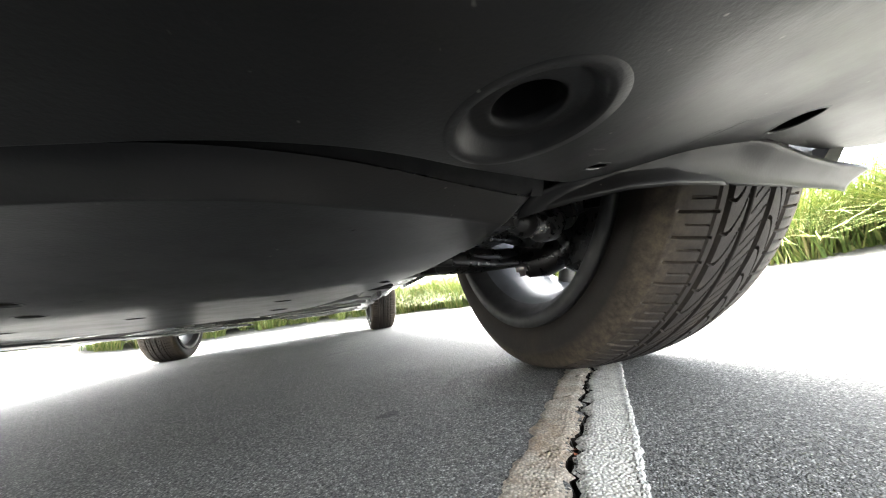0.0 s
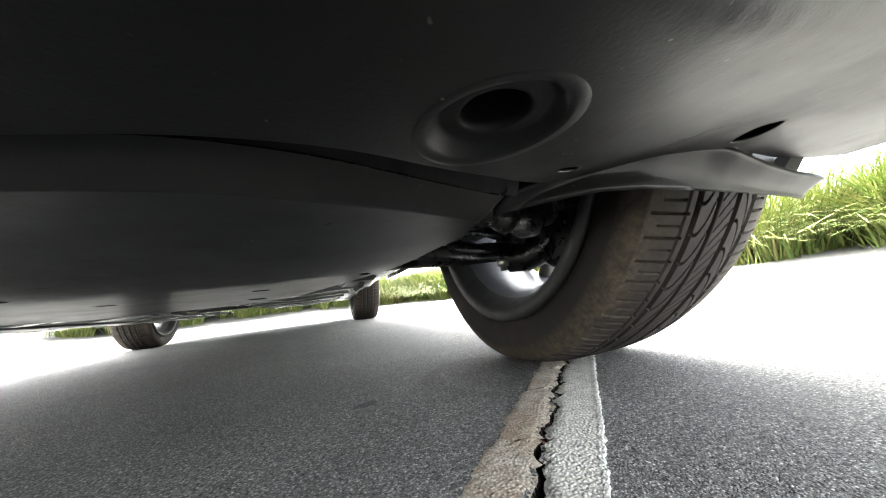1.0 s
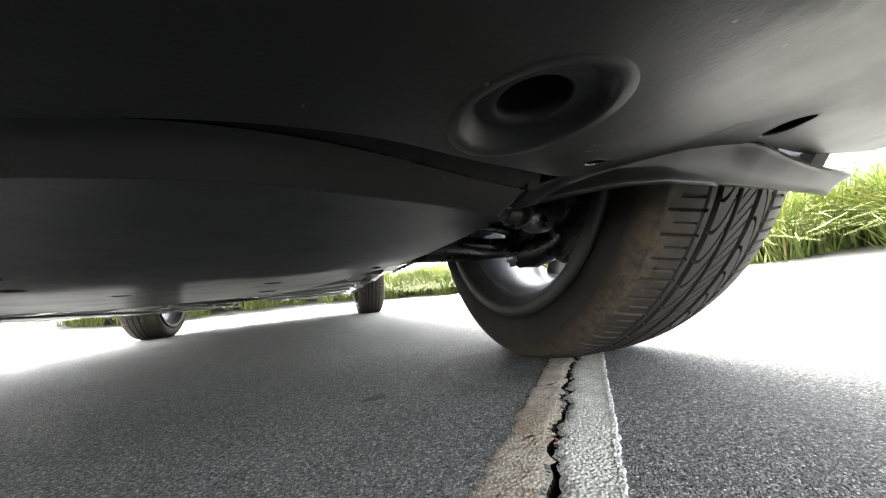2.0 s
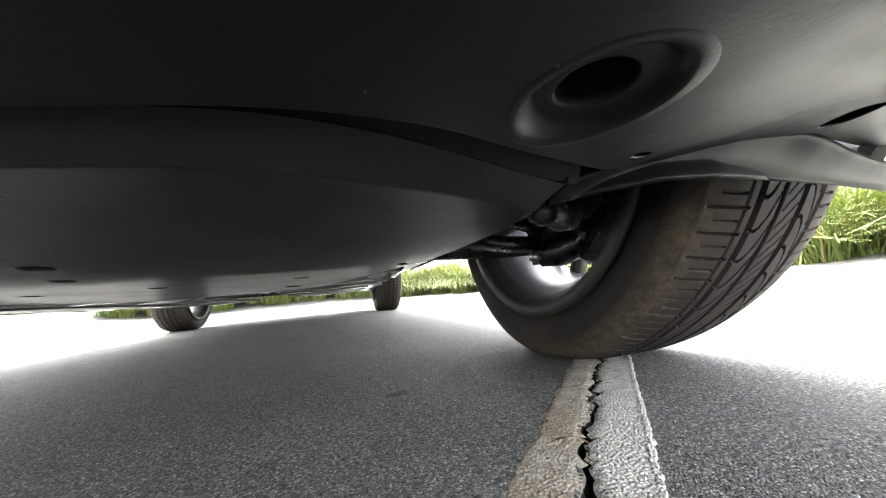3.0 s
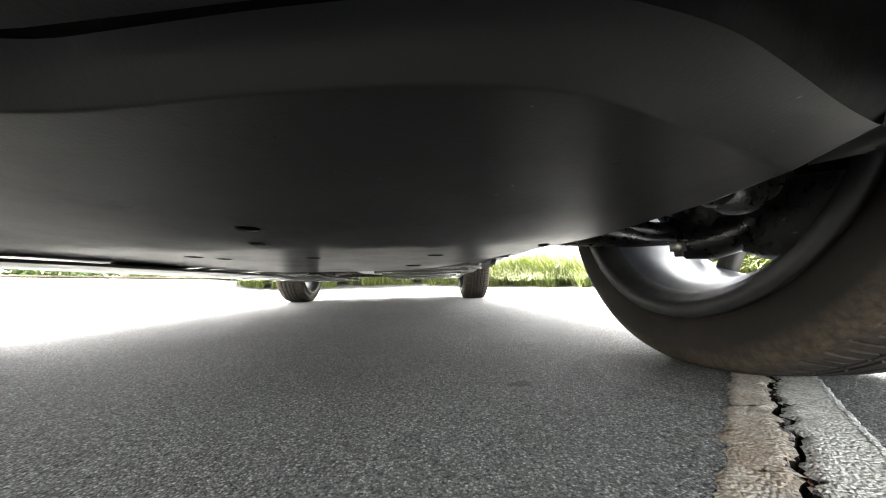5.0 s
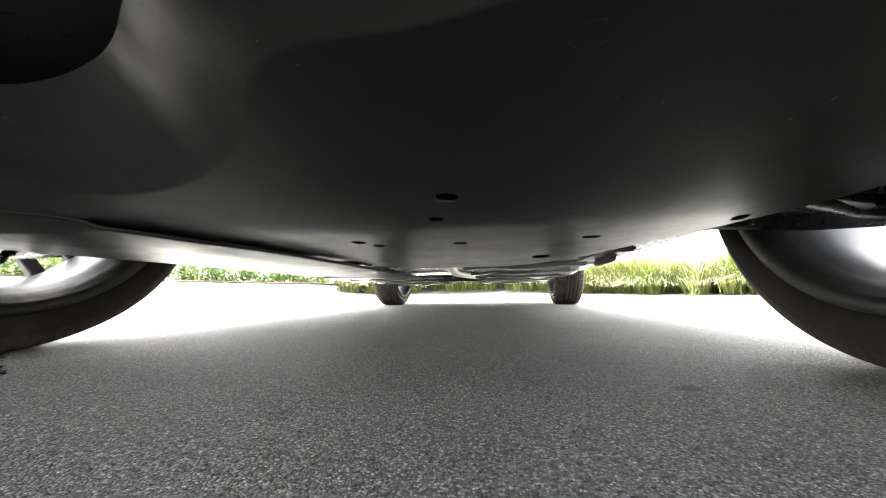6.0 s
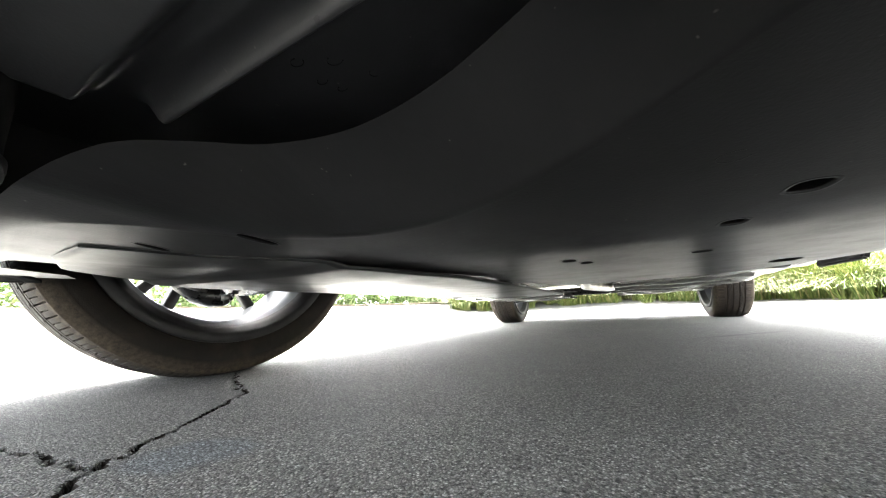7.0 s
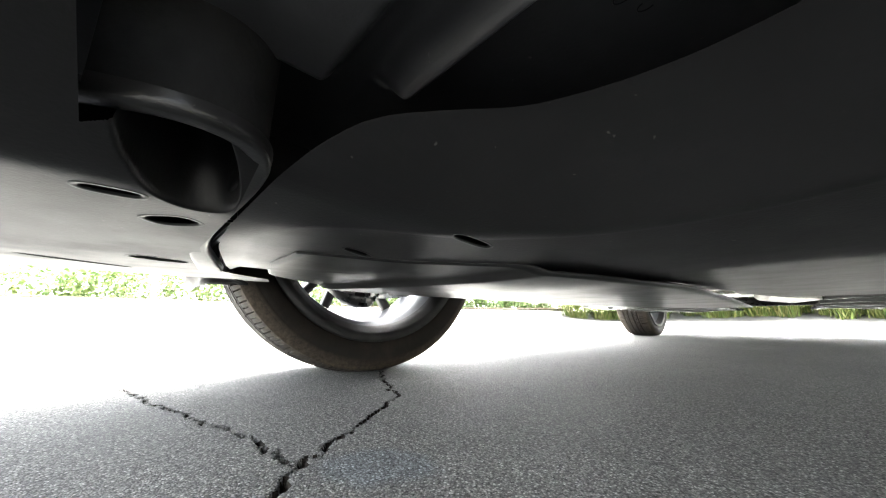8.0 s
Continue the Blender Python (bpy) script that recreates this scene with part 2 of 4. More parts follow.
def tube(name, pts, radius, mat, sides=12):
    """A round bar along places; radius: one or one each."""
    pts = [Vector(p) for p in pts]
    rs = radius if isinstance(radius, (list, tuple)) else [radius] * len(pts)
    rings = []
    for i, p in enumerate(pts):
        d = (pts[min(i + 1, len(pts) - 1)] - pts[max(i - 1, 0)]).normalized()
        u = d.cross(Vector((0, 0, 1)) if abs(d.z) < 0.9 else Vector((1, 0, 0))).normalized()
        w = d.cross(u)
        rings.append([p + (u * math.cos(a) + w * math.sin(a)) * rs[i] for a in np.linspace(0, 2 * math.pi, sides, endpoint=False)])
    V = [v for r in rings for v in r]
    F = [tuple(f) for f in grid_faces(len(rings), sides, True)]
    F += [tuple(range(sides))[::-1], tuple(range((len(rings) - 1) * sides, len(rings) * sides))]
    return mesh_from(name, V, F, [mat])


def ss(x):
    x = np.clip(x, 0, 1)
    return x * x * (3 - 2 * x)


def curve(pairs):
    xs, ys = zip(*pairs)
    xs, ys = np.array(xs), np.array(ys)

    def f(x):
        x = np.asarray(x, float)
        s = 0.012
        return sum(np.interp(x + o * s, xs, ys) for o in (-1, -0.5, 0, 0.5, 1)) / 5
    return f


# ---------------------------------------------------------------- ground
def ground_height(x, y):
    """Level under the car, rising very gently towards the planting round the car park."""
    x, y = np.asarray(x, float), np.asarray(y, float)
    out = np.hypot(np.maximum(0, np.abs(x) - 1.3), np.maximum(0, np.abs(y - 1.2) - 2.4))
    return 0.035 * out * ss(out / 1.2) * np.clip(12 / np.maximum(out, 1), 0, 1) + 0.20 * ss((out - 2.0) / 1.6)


CRACKS = [
    # the crack along the painted line, and the forked one under the other wheel: places and half widths
    ([(0.44, -0.30), (0.472, -0.268), (0.498, -0.244), (0.512, -0.232), (0.522, -0.218), (0.543, -0.194), (0.585, -0.15), (0.625, -0.112), (0.67, -0.067), (0.74, -0.002), (0.78, 0.035)], 0.0025),
    ([(-0.165, -0.33), (-0.209, -0.29), (-0.246, -0.262), (-0.266, -0.236), (-0.277, -0.216), (-0.305, -0.177), (-0.367, -0.095), (-0.414, -0.038), (-0.445, -0.031), (-0.552, 0.022), (-0.65, 0.08)], 0.0014),
    ([(-0.246, -0.262), (-0.308, -0.268), (-0.372, -0.278), (-0.45, -0.30), (-0.515, -0.312), (-0.617, -0.342), (-0.741, -0.366), (-0.92, -0.382), (-1.1, -0.39)], 0.0009),
]


def crack_line(n):
    """The jagged run of a crack and its half widths."""
    pts, half = CRACKS[n]
    rng = np.random.RandomState(4 + n)
    P = np.array(pts)
    L = np.r_[0, np.cumsum(np.hypot(*np.diff(P, axis=0).T))]
    s = np.arange(0, L[-1], 0.004)
    q = np.stack([np.interp(s, L, P[:, 0]), np.interp(s, L, P[:, 1])], 1)
    w2 = np.repeat(rng.randn(len(s) // 4 + 1, 2) * 0.0028, 4, 0)[:len(s)]
    q = q + rng.randn(len(s), 2) * 0.0013 + w2
    return q, half * np.clip(1 + 0.5 * rng.randn(len(s)), 0.4, 2.0)


def crack_depth(X, Y):
    D = np.zeros_like(X)
    for n in range(len(CRACKS)):
        q, hw = crack_line(n)
        x0, x1, y0, y1 = q[:, 0].min() - 0.03, q[:, 0].max() + 0.03, q[:, 1].min() - 0.03, q[:, 1].max() + 0.03
        m = (X > x0) & (X < x1) & (Y > y0) & (Y < y1)
        px, py = X[m], Y[m]
        best = np.full(px.shape, -1.0)
        for a, b, h in zip(q[:-1], q[1:], hw):
            d = b - a
            t = np.clip(((px - a[0]) * d[0] + (py - a[1]) * d[1]) / (d @ d), 0, 1)
            r = np.hypot(px - a[0] - t * d[0], py - a[1] - t * d[1])
            best = np.maximum(best, 1 - r / h)
        D[m] = np.maximum(D[m], np.clip(best * 2.2, 0, 1))
    return D


def build_ground():
    def axis(lo, hi, step, far, back):
        fine = np.arange(lo, hi, step)
        g = step * 1.25 ** np.arange(1, 60)
        out = np.cumsum(g)
        return np.r_[lo - out[out < back][::-1], fine, fine[-1] + out[out < far]]
    x = axis(-1.0, 0.95, 0.0034, 140, 140)
    y = axis(-0.45, 0.20, 0.0034, 160, 60)
    X, Y = np.meshgrid(x, y, indexing="ij")
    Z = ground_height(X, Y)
    D = crack_depth(X, Y)
    rough = np.array([noise.noise((a * 9, 0.3, 7.7)) for a in x])[:, None] * np.array([noise.noise((2.2, b * 9, 1.1)) for b in y])[None] * 0.002
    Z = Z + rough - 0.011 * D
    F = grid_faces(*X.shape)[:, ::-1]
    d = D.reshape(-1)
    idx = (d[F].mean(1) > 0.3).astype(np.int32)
    me = mesh_from("ground", np.stack([X, Y, Z], -1).reshape(-1, 3), F, [ASPHALT, DIRT_SHADE], True, idx)
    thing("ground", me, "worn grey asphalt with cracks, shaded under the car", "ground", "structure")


build_ground()


def build_line():
    """The painted line: two slabs of worn paint with the crack between them."""
    left = [(0.37, -0.30), (0.445, -0.229), (0.487, -0.19), (0.537, -0.143), (0.612, -0.069), (0.699, 0.015), (0.80, 0.11), (0.95, 0.26), (1.2, 0.5)]
    base_run = [(0.43, -0.31), (0.472, -0.268), (0.512, -0.232), (0.543, -0.194), (0.585, -0.15), (0.67, -0.067), (0.74, -0.002), (0.82, 0.07), (0.97, 0.21), (1.25, 0.48)]
    right = [(0.46, -0.345), (0.50, -0.302), (0.537, -0.266), (0.583, -0.22), (0.637, -0.165), (0.705, -0.094), (0.80, 0.0), (0.90, 0.09), (1.06, 0.24), (1.3, 0.47)]

    def along(pts, n=260):
        P = np.array(pts)
        L = np.r_[0, np.cumsum(np.hypot(*np.diff(P, axis=0).T))]
        s = np.linspace(0, L[-1], n)
        return np.stack([np.interp(s, L, P[:, 0]), np.interp(s, L, P[:, 1])], 1)
    rng = np.random.RandomState(2)
    A, B = along(left), along(right)
    q, hw = crack_line(0)
    run = np.concatenate([[(0.43, -0.31)], q, [(0.82, 0.07), (0.97, 0.21), (1.25, 0.48)]])
    hw = np.concatenate([[0.002], hw, [0.002, 0.002, 0.002]])
    L = np.r_[0, np.cumsum(np.hypot(*np.diff(run, axis=0).T))]
    # the same share of the way along the line on both sides of the crack
    base = along(base_run)
    near = [int(np.argmin(np.hypot(run[:, 0] - b[0], run[:, 1] - b[1]))) for b in base]
    M = np.array([run[k] if np.hypot(*(run[k] - b)) < 0.008 else b for k, b in zip(near, base)])
    W = np.array([hw[k] for k in near])[:, None] * np.array([0.72, -0.70])
    ML, MR = M - W * 0.85, M + W * 0.85
    A = A + rng.randn(*A.shape) * 0.0011 + np.repeat(rng.randn(53, 2) * 0.0014, 5, 0)[:260]
    B = B + rng.randn(*B.shape) * 0.0008
    for (p, q, a, b, mat, label) in ((A, ML, 0.0, 1.0, LINE_TAN, "soiled tan edge of the old line"), (MR, B, 0.0, 0.90, LINE_WHITE, "chalky white road paint"), (MR, B, 0.895, 1.0, LINE_EDGE, "clean white rim of the painted line")):
        f = np.linspace(a, b, 8)
        P = p[:, None] * (1 - f)[None, :, None] + q[:, None] * f[None, :, None]
        Z = ground_height(P[..., 0], P[..., 1]) + 0.0013 + (0.0006 if mat is LINE_EDGE else 0)
        Z[:, 0] -= 0.0002 if mat is LINE_EDGE else 0.003
        Z[:, -1] -= 0.0 if mat is LINE_WHITE else 0.003
        me = sheet("paint", np.concatenate([P, Z[..., None]], -1), mat)
        me.name = "road_line"
        thing("road_line", me, label + " along a crack in the asphalt", "road line", "structure")


build_line()


def leaf_bit(x, y, turn, size):
    v = [(-0.5, 0, 0), (-0.1, 0.28, 0.12), (0.5, 0.05, 0.02), (0.05, -0.25, 0.15), (0.0, 0.02, -0.05)]
    me = mesh_from("leaf_fragment", [(a * size, b * size, c * size) for a, b, c in v], [(0, 4, 1), (1, 4, 2), (2, 4, 3), (3, 4, 0)], [DRY_LEAF])
    ob = thing("leaf_fragment", me, "small reddish dry leaf fragment caught in the crack", "leaf", "", "leaf fragments")
    ob.matrix_world = Matrix.Translation((x, y, gz(x, y) - 0.002)) @ pose(0, 0, 0, 25, 10, turn)


gz = lambda x, y: float(ground_height(x, y))
for lx, ly, lt, lsize in ((0.541, -0.198, 40, 0.007), (0.546, -0.191, 120, 0.006), (0.536, -0.204, 75, 0.005)):
    leaf_bit(lx, ly, lt, lsize)

# ---------------------------------------------------------------- the car
car = tagged(new("car"), "dark car parked on asphalt, seen from below its front bumper", "car")

TYRE_R = 0.325
belly_front = curve([(-0.24, -0.324), (-0.21, -0.330), (-0.12, -0.342), (-0.085, -0.331), (-0.067, -0.293), (-0.05, -0.263), (-0.004, -0.237), (0.03, -0.230), (0.064, -0.233), (0.095, -0.243), (0.127, -0.260), (0.155, -0.281), (0.17, -0.299), (0.182, -0.309), (0.2, -0.313), (0.222, -0.311), (0.247, -0.315), (0.268, -0.319), (0.288, -0.3225), (0.307, -0.325), (0.326, -0.3255), (0.344, -0.3245), (0.36, -0.320), (0.377, -0.310), (0.408, -0.294), (0.45, -0.271), (0.48, -0.258)])
belly_rear = curve([(-0.24, -0.30), (-0.2, -0.265), (-0.14, -0.225), (-0.05, -0.175), (0.0, -0.07), (0.02, 0.12), (0.05, 0.25), (0.24, 0.26), (0.30, 0.22), (0.36, 0.12), (0.40, 0.02), (0.43, -0.05), (0.455, -0.14), (0.47, -0.22), (0.48, -0.25)])
# where the sloping front of the undertray ends: along the bumper's seam, and round the dark hollow
tray_edge = curve([(-0.24, -0.328), (-0.215, -0.338), (-0.15, -0.354), (-0.11, -0.357), (-0.05, -0.353), (-0.03, -0.343), (-0.014, -0.332), (0.0, -0.306), (0.014, -0.298), (0.041, -0.289), (0.062, -0.288), (0.09, -0.292), (0.115, -0.300), (0.132, -0.311), (0.15, -0.321), (0.17, -0.331), (0.2, -0.329), (0.228, -0.322), (0.26, -0.3285), (0.285, -0.3335), (0.309, -0.337), (0.344, -0.340), (0.378, -0.333), (0.406, -0.321), (0.444, -0.304), (0.48, -0.290)])
tray_top = curve([(-0.24, 0.157), (-0.15, 0.159), (-0.11, 0.161), (-0.05, 0.169), (-0.03, 0.180), (0.0, 0.187), (0.115, 0.187), (0.14, 0.182), (0.17, 0.177), (0.22, 0.172), (0.48, 0.172)])
panel_rear = curve([(0.11, -0.352), (0.15, -0.347), (0.18, -0.342), (0.2, -0.337), (0.23, -0.330), (0.26, -0.335), (0.3, -0.342), (0.33, -0.347), (0.35, -0.350), (0.375, -0.349), (0.39, -0.347), (0.41, -0.340), (0.43, -0.332), (0.457, -0.321), (0.485, -0.307), (0.52, -0.302), (0.57, -0.316), (0.61, -0.322), (0.65, -0.319), (0.70, -0.312), (0.77, -0.307), (0.84, -0.311)])


def belly_height(x, y):
    """Low and flat, rising a little ahead and at its outer edge."""
    z = 0.150 + 0.012 * ss((-0.12 - y) / 0.20)
    return z + 0.006 * ss((x - 0.33) / 0.14) - 0.002 * ss((-x - 0.02) / 0.2)


def ellipse(cx, cy, a, b, turn, n=40):
    c, s = math.cos(radians(turn)), math.sin(radians(turn))
    k = np.linspace(0, 2 * math.pi, n, endpoint=False)
    u, w = a * np.sign(np.cos(k)) * np.abs(np.cos(k)) ** 0.75, b * np.sign(np.sin(k)) * np.abs(np.sin(k)) ** 0.75
    return np.stack([cx + u * c - w * s, cy + u * s + w * c], -1)


def in_ellipse(x, y, spot, grow=0.0):
    cx, cy, a, b, turn = spot[:5]
    c, s = math.cos(radians(turn)), math.sin(radians(turn))
    u, w = (x - cx) * c + (y - cy) * s, -(x - cx) * s + (y - cy) * c
    return (np.abs(u / (a + grow)) ** 2.6 + np.abs(w / (b + grow)) ** 2.6) < 1


def slot_mesh(spot, height, mat, deep=0.022):
    """A pressed collar round a drain slot, with its walls and the dark space above."""
    cx, cy, a, b, turn = spot
    rows = []
    for grow, up in ((0.0022, 0.0002), (0.0018, -0.0001), (0.0003, -0.0001), (0.0, 0.0003), (0.0, 0.0012), (0.004, 0.002), (0.005, deep)):
        e = ellipse(cx, cy, a + grow, b + grow, turn)
        rows.append(np.concatenate([e, (height(e[:, 0], e[:, 1]) + up)[:, None]], 1))
    e = ellipse(cx, cy, 0.0005, 0.0005, turn)
    rows.append(np.concatenate([e, np.full((len(e), 1), rows[-1][:, 2].mean())], 1))
    P = np.stack(rows)
    return mesh_from("drain_slot", P.reshape(-1, 3), grid_faces(len(rows), P.shape[1], True), [mat])


BELLY_SLOTS = [(0.214, -0.199, 0.0065, 0.0065, 10), (0.199, -0.157, 0.0055, 0.006, 6), (0.327, -0.062, 0.008, 0.007, 0), (0.203, -0.052, 0.007, 0.007, 0), (0.105, -0.080, 0.006, 0.008, 0), (0.117, -0.055, 0.0055, 0.008, 0),
               (-0.049, -0.262, 0.013, 0.0035, 92), (-0.118, -0.288, 0.011, 0.0028, 112), (0.30, 0.10, 0.012, 0.018, 0), (0.425, -0.10, 0.012, 0.005, 70)]


def build_belly():
    n, m1, m2 = 430, 50, 230
    x = np.linspace(-0.238, 0.479, n)
    yb, ye, yr = belly_front(x), tray_edge(x), belly_rear(x)
    low, top = belly_height(x, yb), tray_top(x)
    s = np.linspace(1, 0, m1, endpoint=False)[None]
    # a soft crease below, then a plain slope up to the edge
    a = 0.15
    k = 1 / (1 - a / 2)
    g = np.where(s < a, k * s * s / (2 * a), k * (s - a / 2))
    Yf = yb[:, None] + (ye - yb)[:, None] * s
    Zf = low[:, None] + (top - low)[:, None] * g
    v = np.linspace(0, 1, m2) ** 1.25
    Yr = yb[:, None] + (yr - yb)[:, None] * v
    Zr = belly_height(np.repeat(x[:, None], m2, 1), Yr)
    Y, Z = np.concatenate([Yf, Yr], 1), np.concatenate([Zf, Zr], 1)
    X = np.repeat(x[:, None], Y.shape[1], 1)
    edge = np.minimum(ss((X + 0.238) / 0.012), ss((0.479 - X) / 0.006))
    Z = Z + 0.006 * (1 - edge) ** 2
    P = np.stack([X, Y, Z], -1)[::-1]
    F = grid_faces(*P.shape[:2])
    mid = P.reshape(-1, 3)[F].mean(1)
    keep = np.ones(len(F), bool)
    for spot in BELLY_SLOTS:
        keep &= ~in_ellipse(mid[:, 0], mid[:, 1], spot, 0.0008)
    t = part("undertray", mesh_from("undertray", P.reshape(-1, 3), F[keep], [TRAY]), car, "smooth black plastic engine undertray with drain slots")
    for spot in BELLY_SLOTS:
        part("drain_slot", slot_mesh(spot, belly_height, TRAY), t)
    for mx, my, mr in ((0.181, -0.242, 0.0050), (0.268, -0.303, 0.0055), (0.384, -0.281, 0.0028), (0.240, -0.192, 0.0030)):
        a = np.linspace(0.3, 5.2, 30)
        part("mould_mark", tube("mould_mark", [(mx + mr * math.cos(q), my + 0.8 * mr * math.sin(q), float(belly_height(mx, my + 0.8 * mr * math.sin(q))) + 0.0002) for q in a], 0.0003, TRAY, 6), t)


def lip(z, x, y):
    """The bumper's chin: it rises steeply ahead of its lower edge."""
    start = -0.405 - 0.14 * ss((-x - 0.0) / 0.05)
    return z + 0.32 * (1 - np.exp(-(np.maximum(0, start - y) / 0.12) ** 1.5))


right_rise = curve([(-1, 0), (0.42, 0), (0.47, 0.004), (0.52, 0.014), (0.57, 0.023), (0.63, 0.028), (0.72, 0.031), (0.86, 0.042)])


def panel_height(x, y):
    return lip(0.167 + right_rise(x) + 0.02 * np.maximum(0, panel_rear(x) - 0.02 - y) * (1 - ss((x - 0.3) / 0.2)), x, y)


DISH = (0.4285, -0.3630)
PANEL_SLOTS = [(0.492, -0.322, 0.008, 0.0024, 20), (0.614, -0.341, 0.012, 0.0085, 62)]


def front_of(x):
    return -0.80 + 0.30 * (np.abs(x) / 0.86) ** 3


def build_bumper_panel():
    n = 560
    x = np.linspace(0.125, 0.83, n)
    d = np.r_[np.linspace(0, 0.10, 100), 0.10 + np.cumsum(0.0012 * 1.06 ** np.arange(60))]
    d = d / d[-1]
    rear = panel_rear(x) + 0.0015
    Y = rear[:, None] + (front_of(x) - rear)[:, None] * (0.3 * d + 0.7 * d ** 1.5)
    X = np.repeat(x[:, None], len(d), 1)
    Z = panel_height(X, Y)
    dd = rear[:, None] - Y
    # the rear edge turns up along the seam, the inner end into the hollow
    Z = Z + 0.004 * (1 - ss(dd / 0.0025)) * (1 - ss((X - 0.46) / 0.03))
    Z = Z + 0.05 * (1 - ss((X - 0.125) / 0.012)) ** 2
    P = np.stack([X, Y, Z], -1)
    F = grid_faces(*P.shape[:2])
    mid = P.reshape(-1, 3)[F].mean(1)
    keep = np.hypot(mid[:, 0] - DISH[0], mid[:, 1] - DISH[1]) > 0.0229
    for spot in PANEL_SLOTS:
        keep &= ~in_ellipse(mid[:, 0], mid[:, 1], spot, 0.0008)
    b = part("bumper_underside", mesh_from("bumper_underside", P.reshape(-1, 3), F[keep], [BUMPER]), car, "black plastic underside of the front bumper")
    # an added near-black strip stands in for the shade between the undertray's edge and the panel
    fx = np.linspace(0.14, 0.486, 180)
    lo, hi = panel_rear(fx) - 0.006, tray_edge(fx) + 0.003
    f = np.linspace(0, 1, 10)[None]
    FY = hi[:, None] + (lo - hi)[:, None] * f
    FZ = (tray_top(fx) + 0.002)[:, None] + 0.016 * ss(f / 0.35)
    part("shade_strip", mesh_from("shade_strip", np.stack([np.repeat(fx[:, None], 10, 1), FY, FZ], -1).reshape(-1, 3), grid_faces(180, 10), [GAP_SHADE]), b, "near-black strip, painted shade along the seam")
    for spot in PANEL_SLOTS:
        part("drain_slot", slot_mesh(spot, panel_height, BUMPER), b)
    scuffs = [((0.466, -0.346), (0.474, -0.343)), ((0.470, -0.340), (0.476, -0.339)), ((0.4505, -0.326), (0.457, -0.325)), ((0.546, -0.321), (0.556, -0.338)), ((0.557, -0.322), (0.564, -0.344)), ((0.564, -0.344), (0.582, -0.353))]
    for (ax, ay), (bx, by) in scuffs:
        line = [(ax + (bx - ax) * q, ay + (by - ay) * q + 0.0004 * math.sin(5 * q), float(panel_height(ax + (bx - ax) * q, ay + (by - ay) * q)) + 0.0001) for q in np.linspace(0, 1, 9)]
        part("scuff_mark", tube("scuff_mark", line, 0.00022, RECESS if ax > 0.5 else DIM_ALLOY, 6), b)
    k = np.linspace(0, 2 * math.pi, 120, endpoint=False)
    base = float(panel_height(*DISH))
    rows = []
    for r, up in ((0.0252, 0.0005), (0.0243, -0.0002), (0.0214, -0.0001), (0.0203, 0.0010), (0.0190, 0.0026), (0.0178, 0.0041), (0.0168, 0.0051), (0.0161, 0.0055), (0.0155, 0.0055), (0.0122, 0.0054), (0.0108, 0.0052), (0.0102, 0.0056), (0.0098, 0.009), (0.0096, 0.035), (0.0003, 0.0355)):
        px, py = DISH[0] + r * np.cos(k), DISH[1] + r * np.sin(k)
        rows.append(np.stack([px, py, (panel_height(px, py) if r > 0.021 else np.full(120, base)) + up], -1))
    P = np.stack(rows)
    part("drain_dish", mesh_from("drain_dish", P.reshape(-1, 3), grid_faces(len(rows), 120, True), [BUMPER]), b, "dished black rim round a drain hole")


def hollow_height(x, y):
    """The recess ahead of the undertray: a rounded rib runs across it, and a flat raised panel beyond the rib."""
    s = -0.322 - y
    rib = np.exp(-(s / 0.0055) ** 2) * ss((x + 0.045) / 0.02)
    z = 0.214 - 0.016 * rib - 0.014 * ss((s - 0.016) / 0.010) * ss((x + 0.055) / 0.015)
    return lip(z, x, y)


def corner_height(x, y):
    """The bumper's underside before the far wheel: flat, bending up towards the opening's rim."""
    fold = x + 0.062 + 0.35 * np.maximum(0, y + 0.392)
    bend = 0.0022 * np.log1p(np.exp(np.clip(fold / 0.0022, -30, 30)))
    z = 0.157 + 0.10 * np.maximum(0, -x - 0.20) ** 1.3 + 0.36 * bend
    c, s = math.cos(radians(-21)), math.sin(radians(-21))
    u, w = (x + 0.0535) * c + (y + 0.3775) * s, -(x + 0.0535) * s + (y + 0.3775) * c
    r = (np.abs(u / 0.0225) ** 2.5 + np.abs(w / 0.0105) ** 2.5) ** 0.4
    return lip(z + 0.035 * ss((1.15 - r) / 0.40), x, y)


CORNER_SLOTS = [(-0.0735, -0.3925, 0.0065, 0.0030, 90), (-0.099, -0.3765, 0.0080, 0.0060, 50), (-0.210, -0.374, 0.015, 0.008, 115), (-0.287, -0.412, 0.040, 0.005, 142)]
RIM_OUT = [(-0.041, -0.3985, 0.169), (-0.037, -0.393, 0.168), (-0.033, -0.387, 0.167), (-0.030, -0.379, 0.167), (-0.032, -0.369, 0.167), (-0.036, -0.362, 0.167), (-0.042, -0.3575, 0.1665), (-0.052, -0.356, 0.166), (-0.070, -0.3565, 0.163), (-0.093, -0.359, 0.160), (-0.128, -0.360, 0.158), (-0.164, -0.356, 0.157), (-0.235, -0.336, 0.155)]
RIM_IN = [(-0.050, -0.3995, 0.169), (-0.045, -0.395, 0.168), (-0.0395, -0.389, 0.167), (-0.0365, -0.380, 0.167), (-0.038, -0.3718, 0.167), (-0.0415, -0.3655, 0.167), (-0.047, -0.3618, 0.1665), (-0.057, -0.3625, 0.166), (-0.072, -0.3655, 0.163), (-0.095, -0.3655, 0.160), (-0.130, -0.3665, 0.158), (-0.166, -0.3665, 0.157), (-0.232, -0.352, 0.155)]


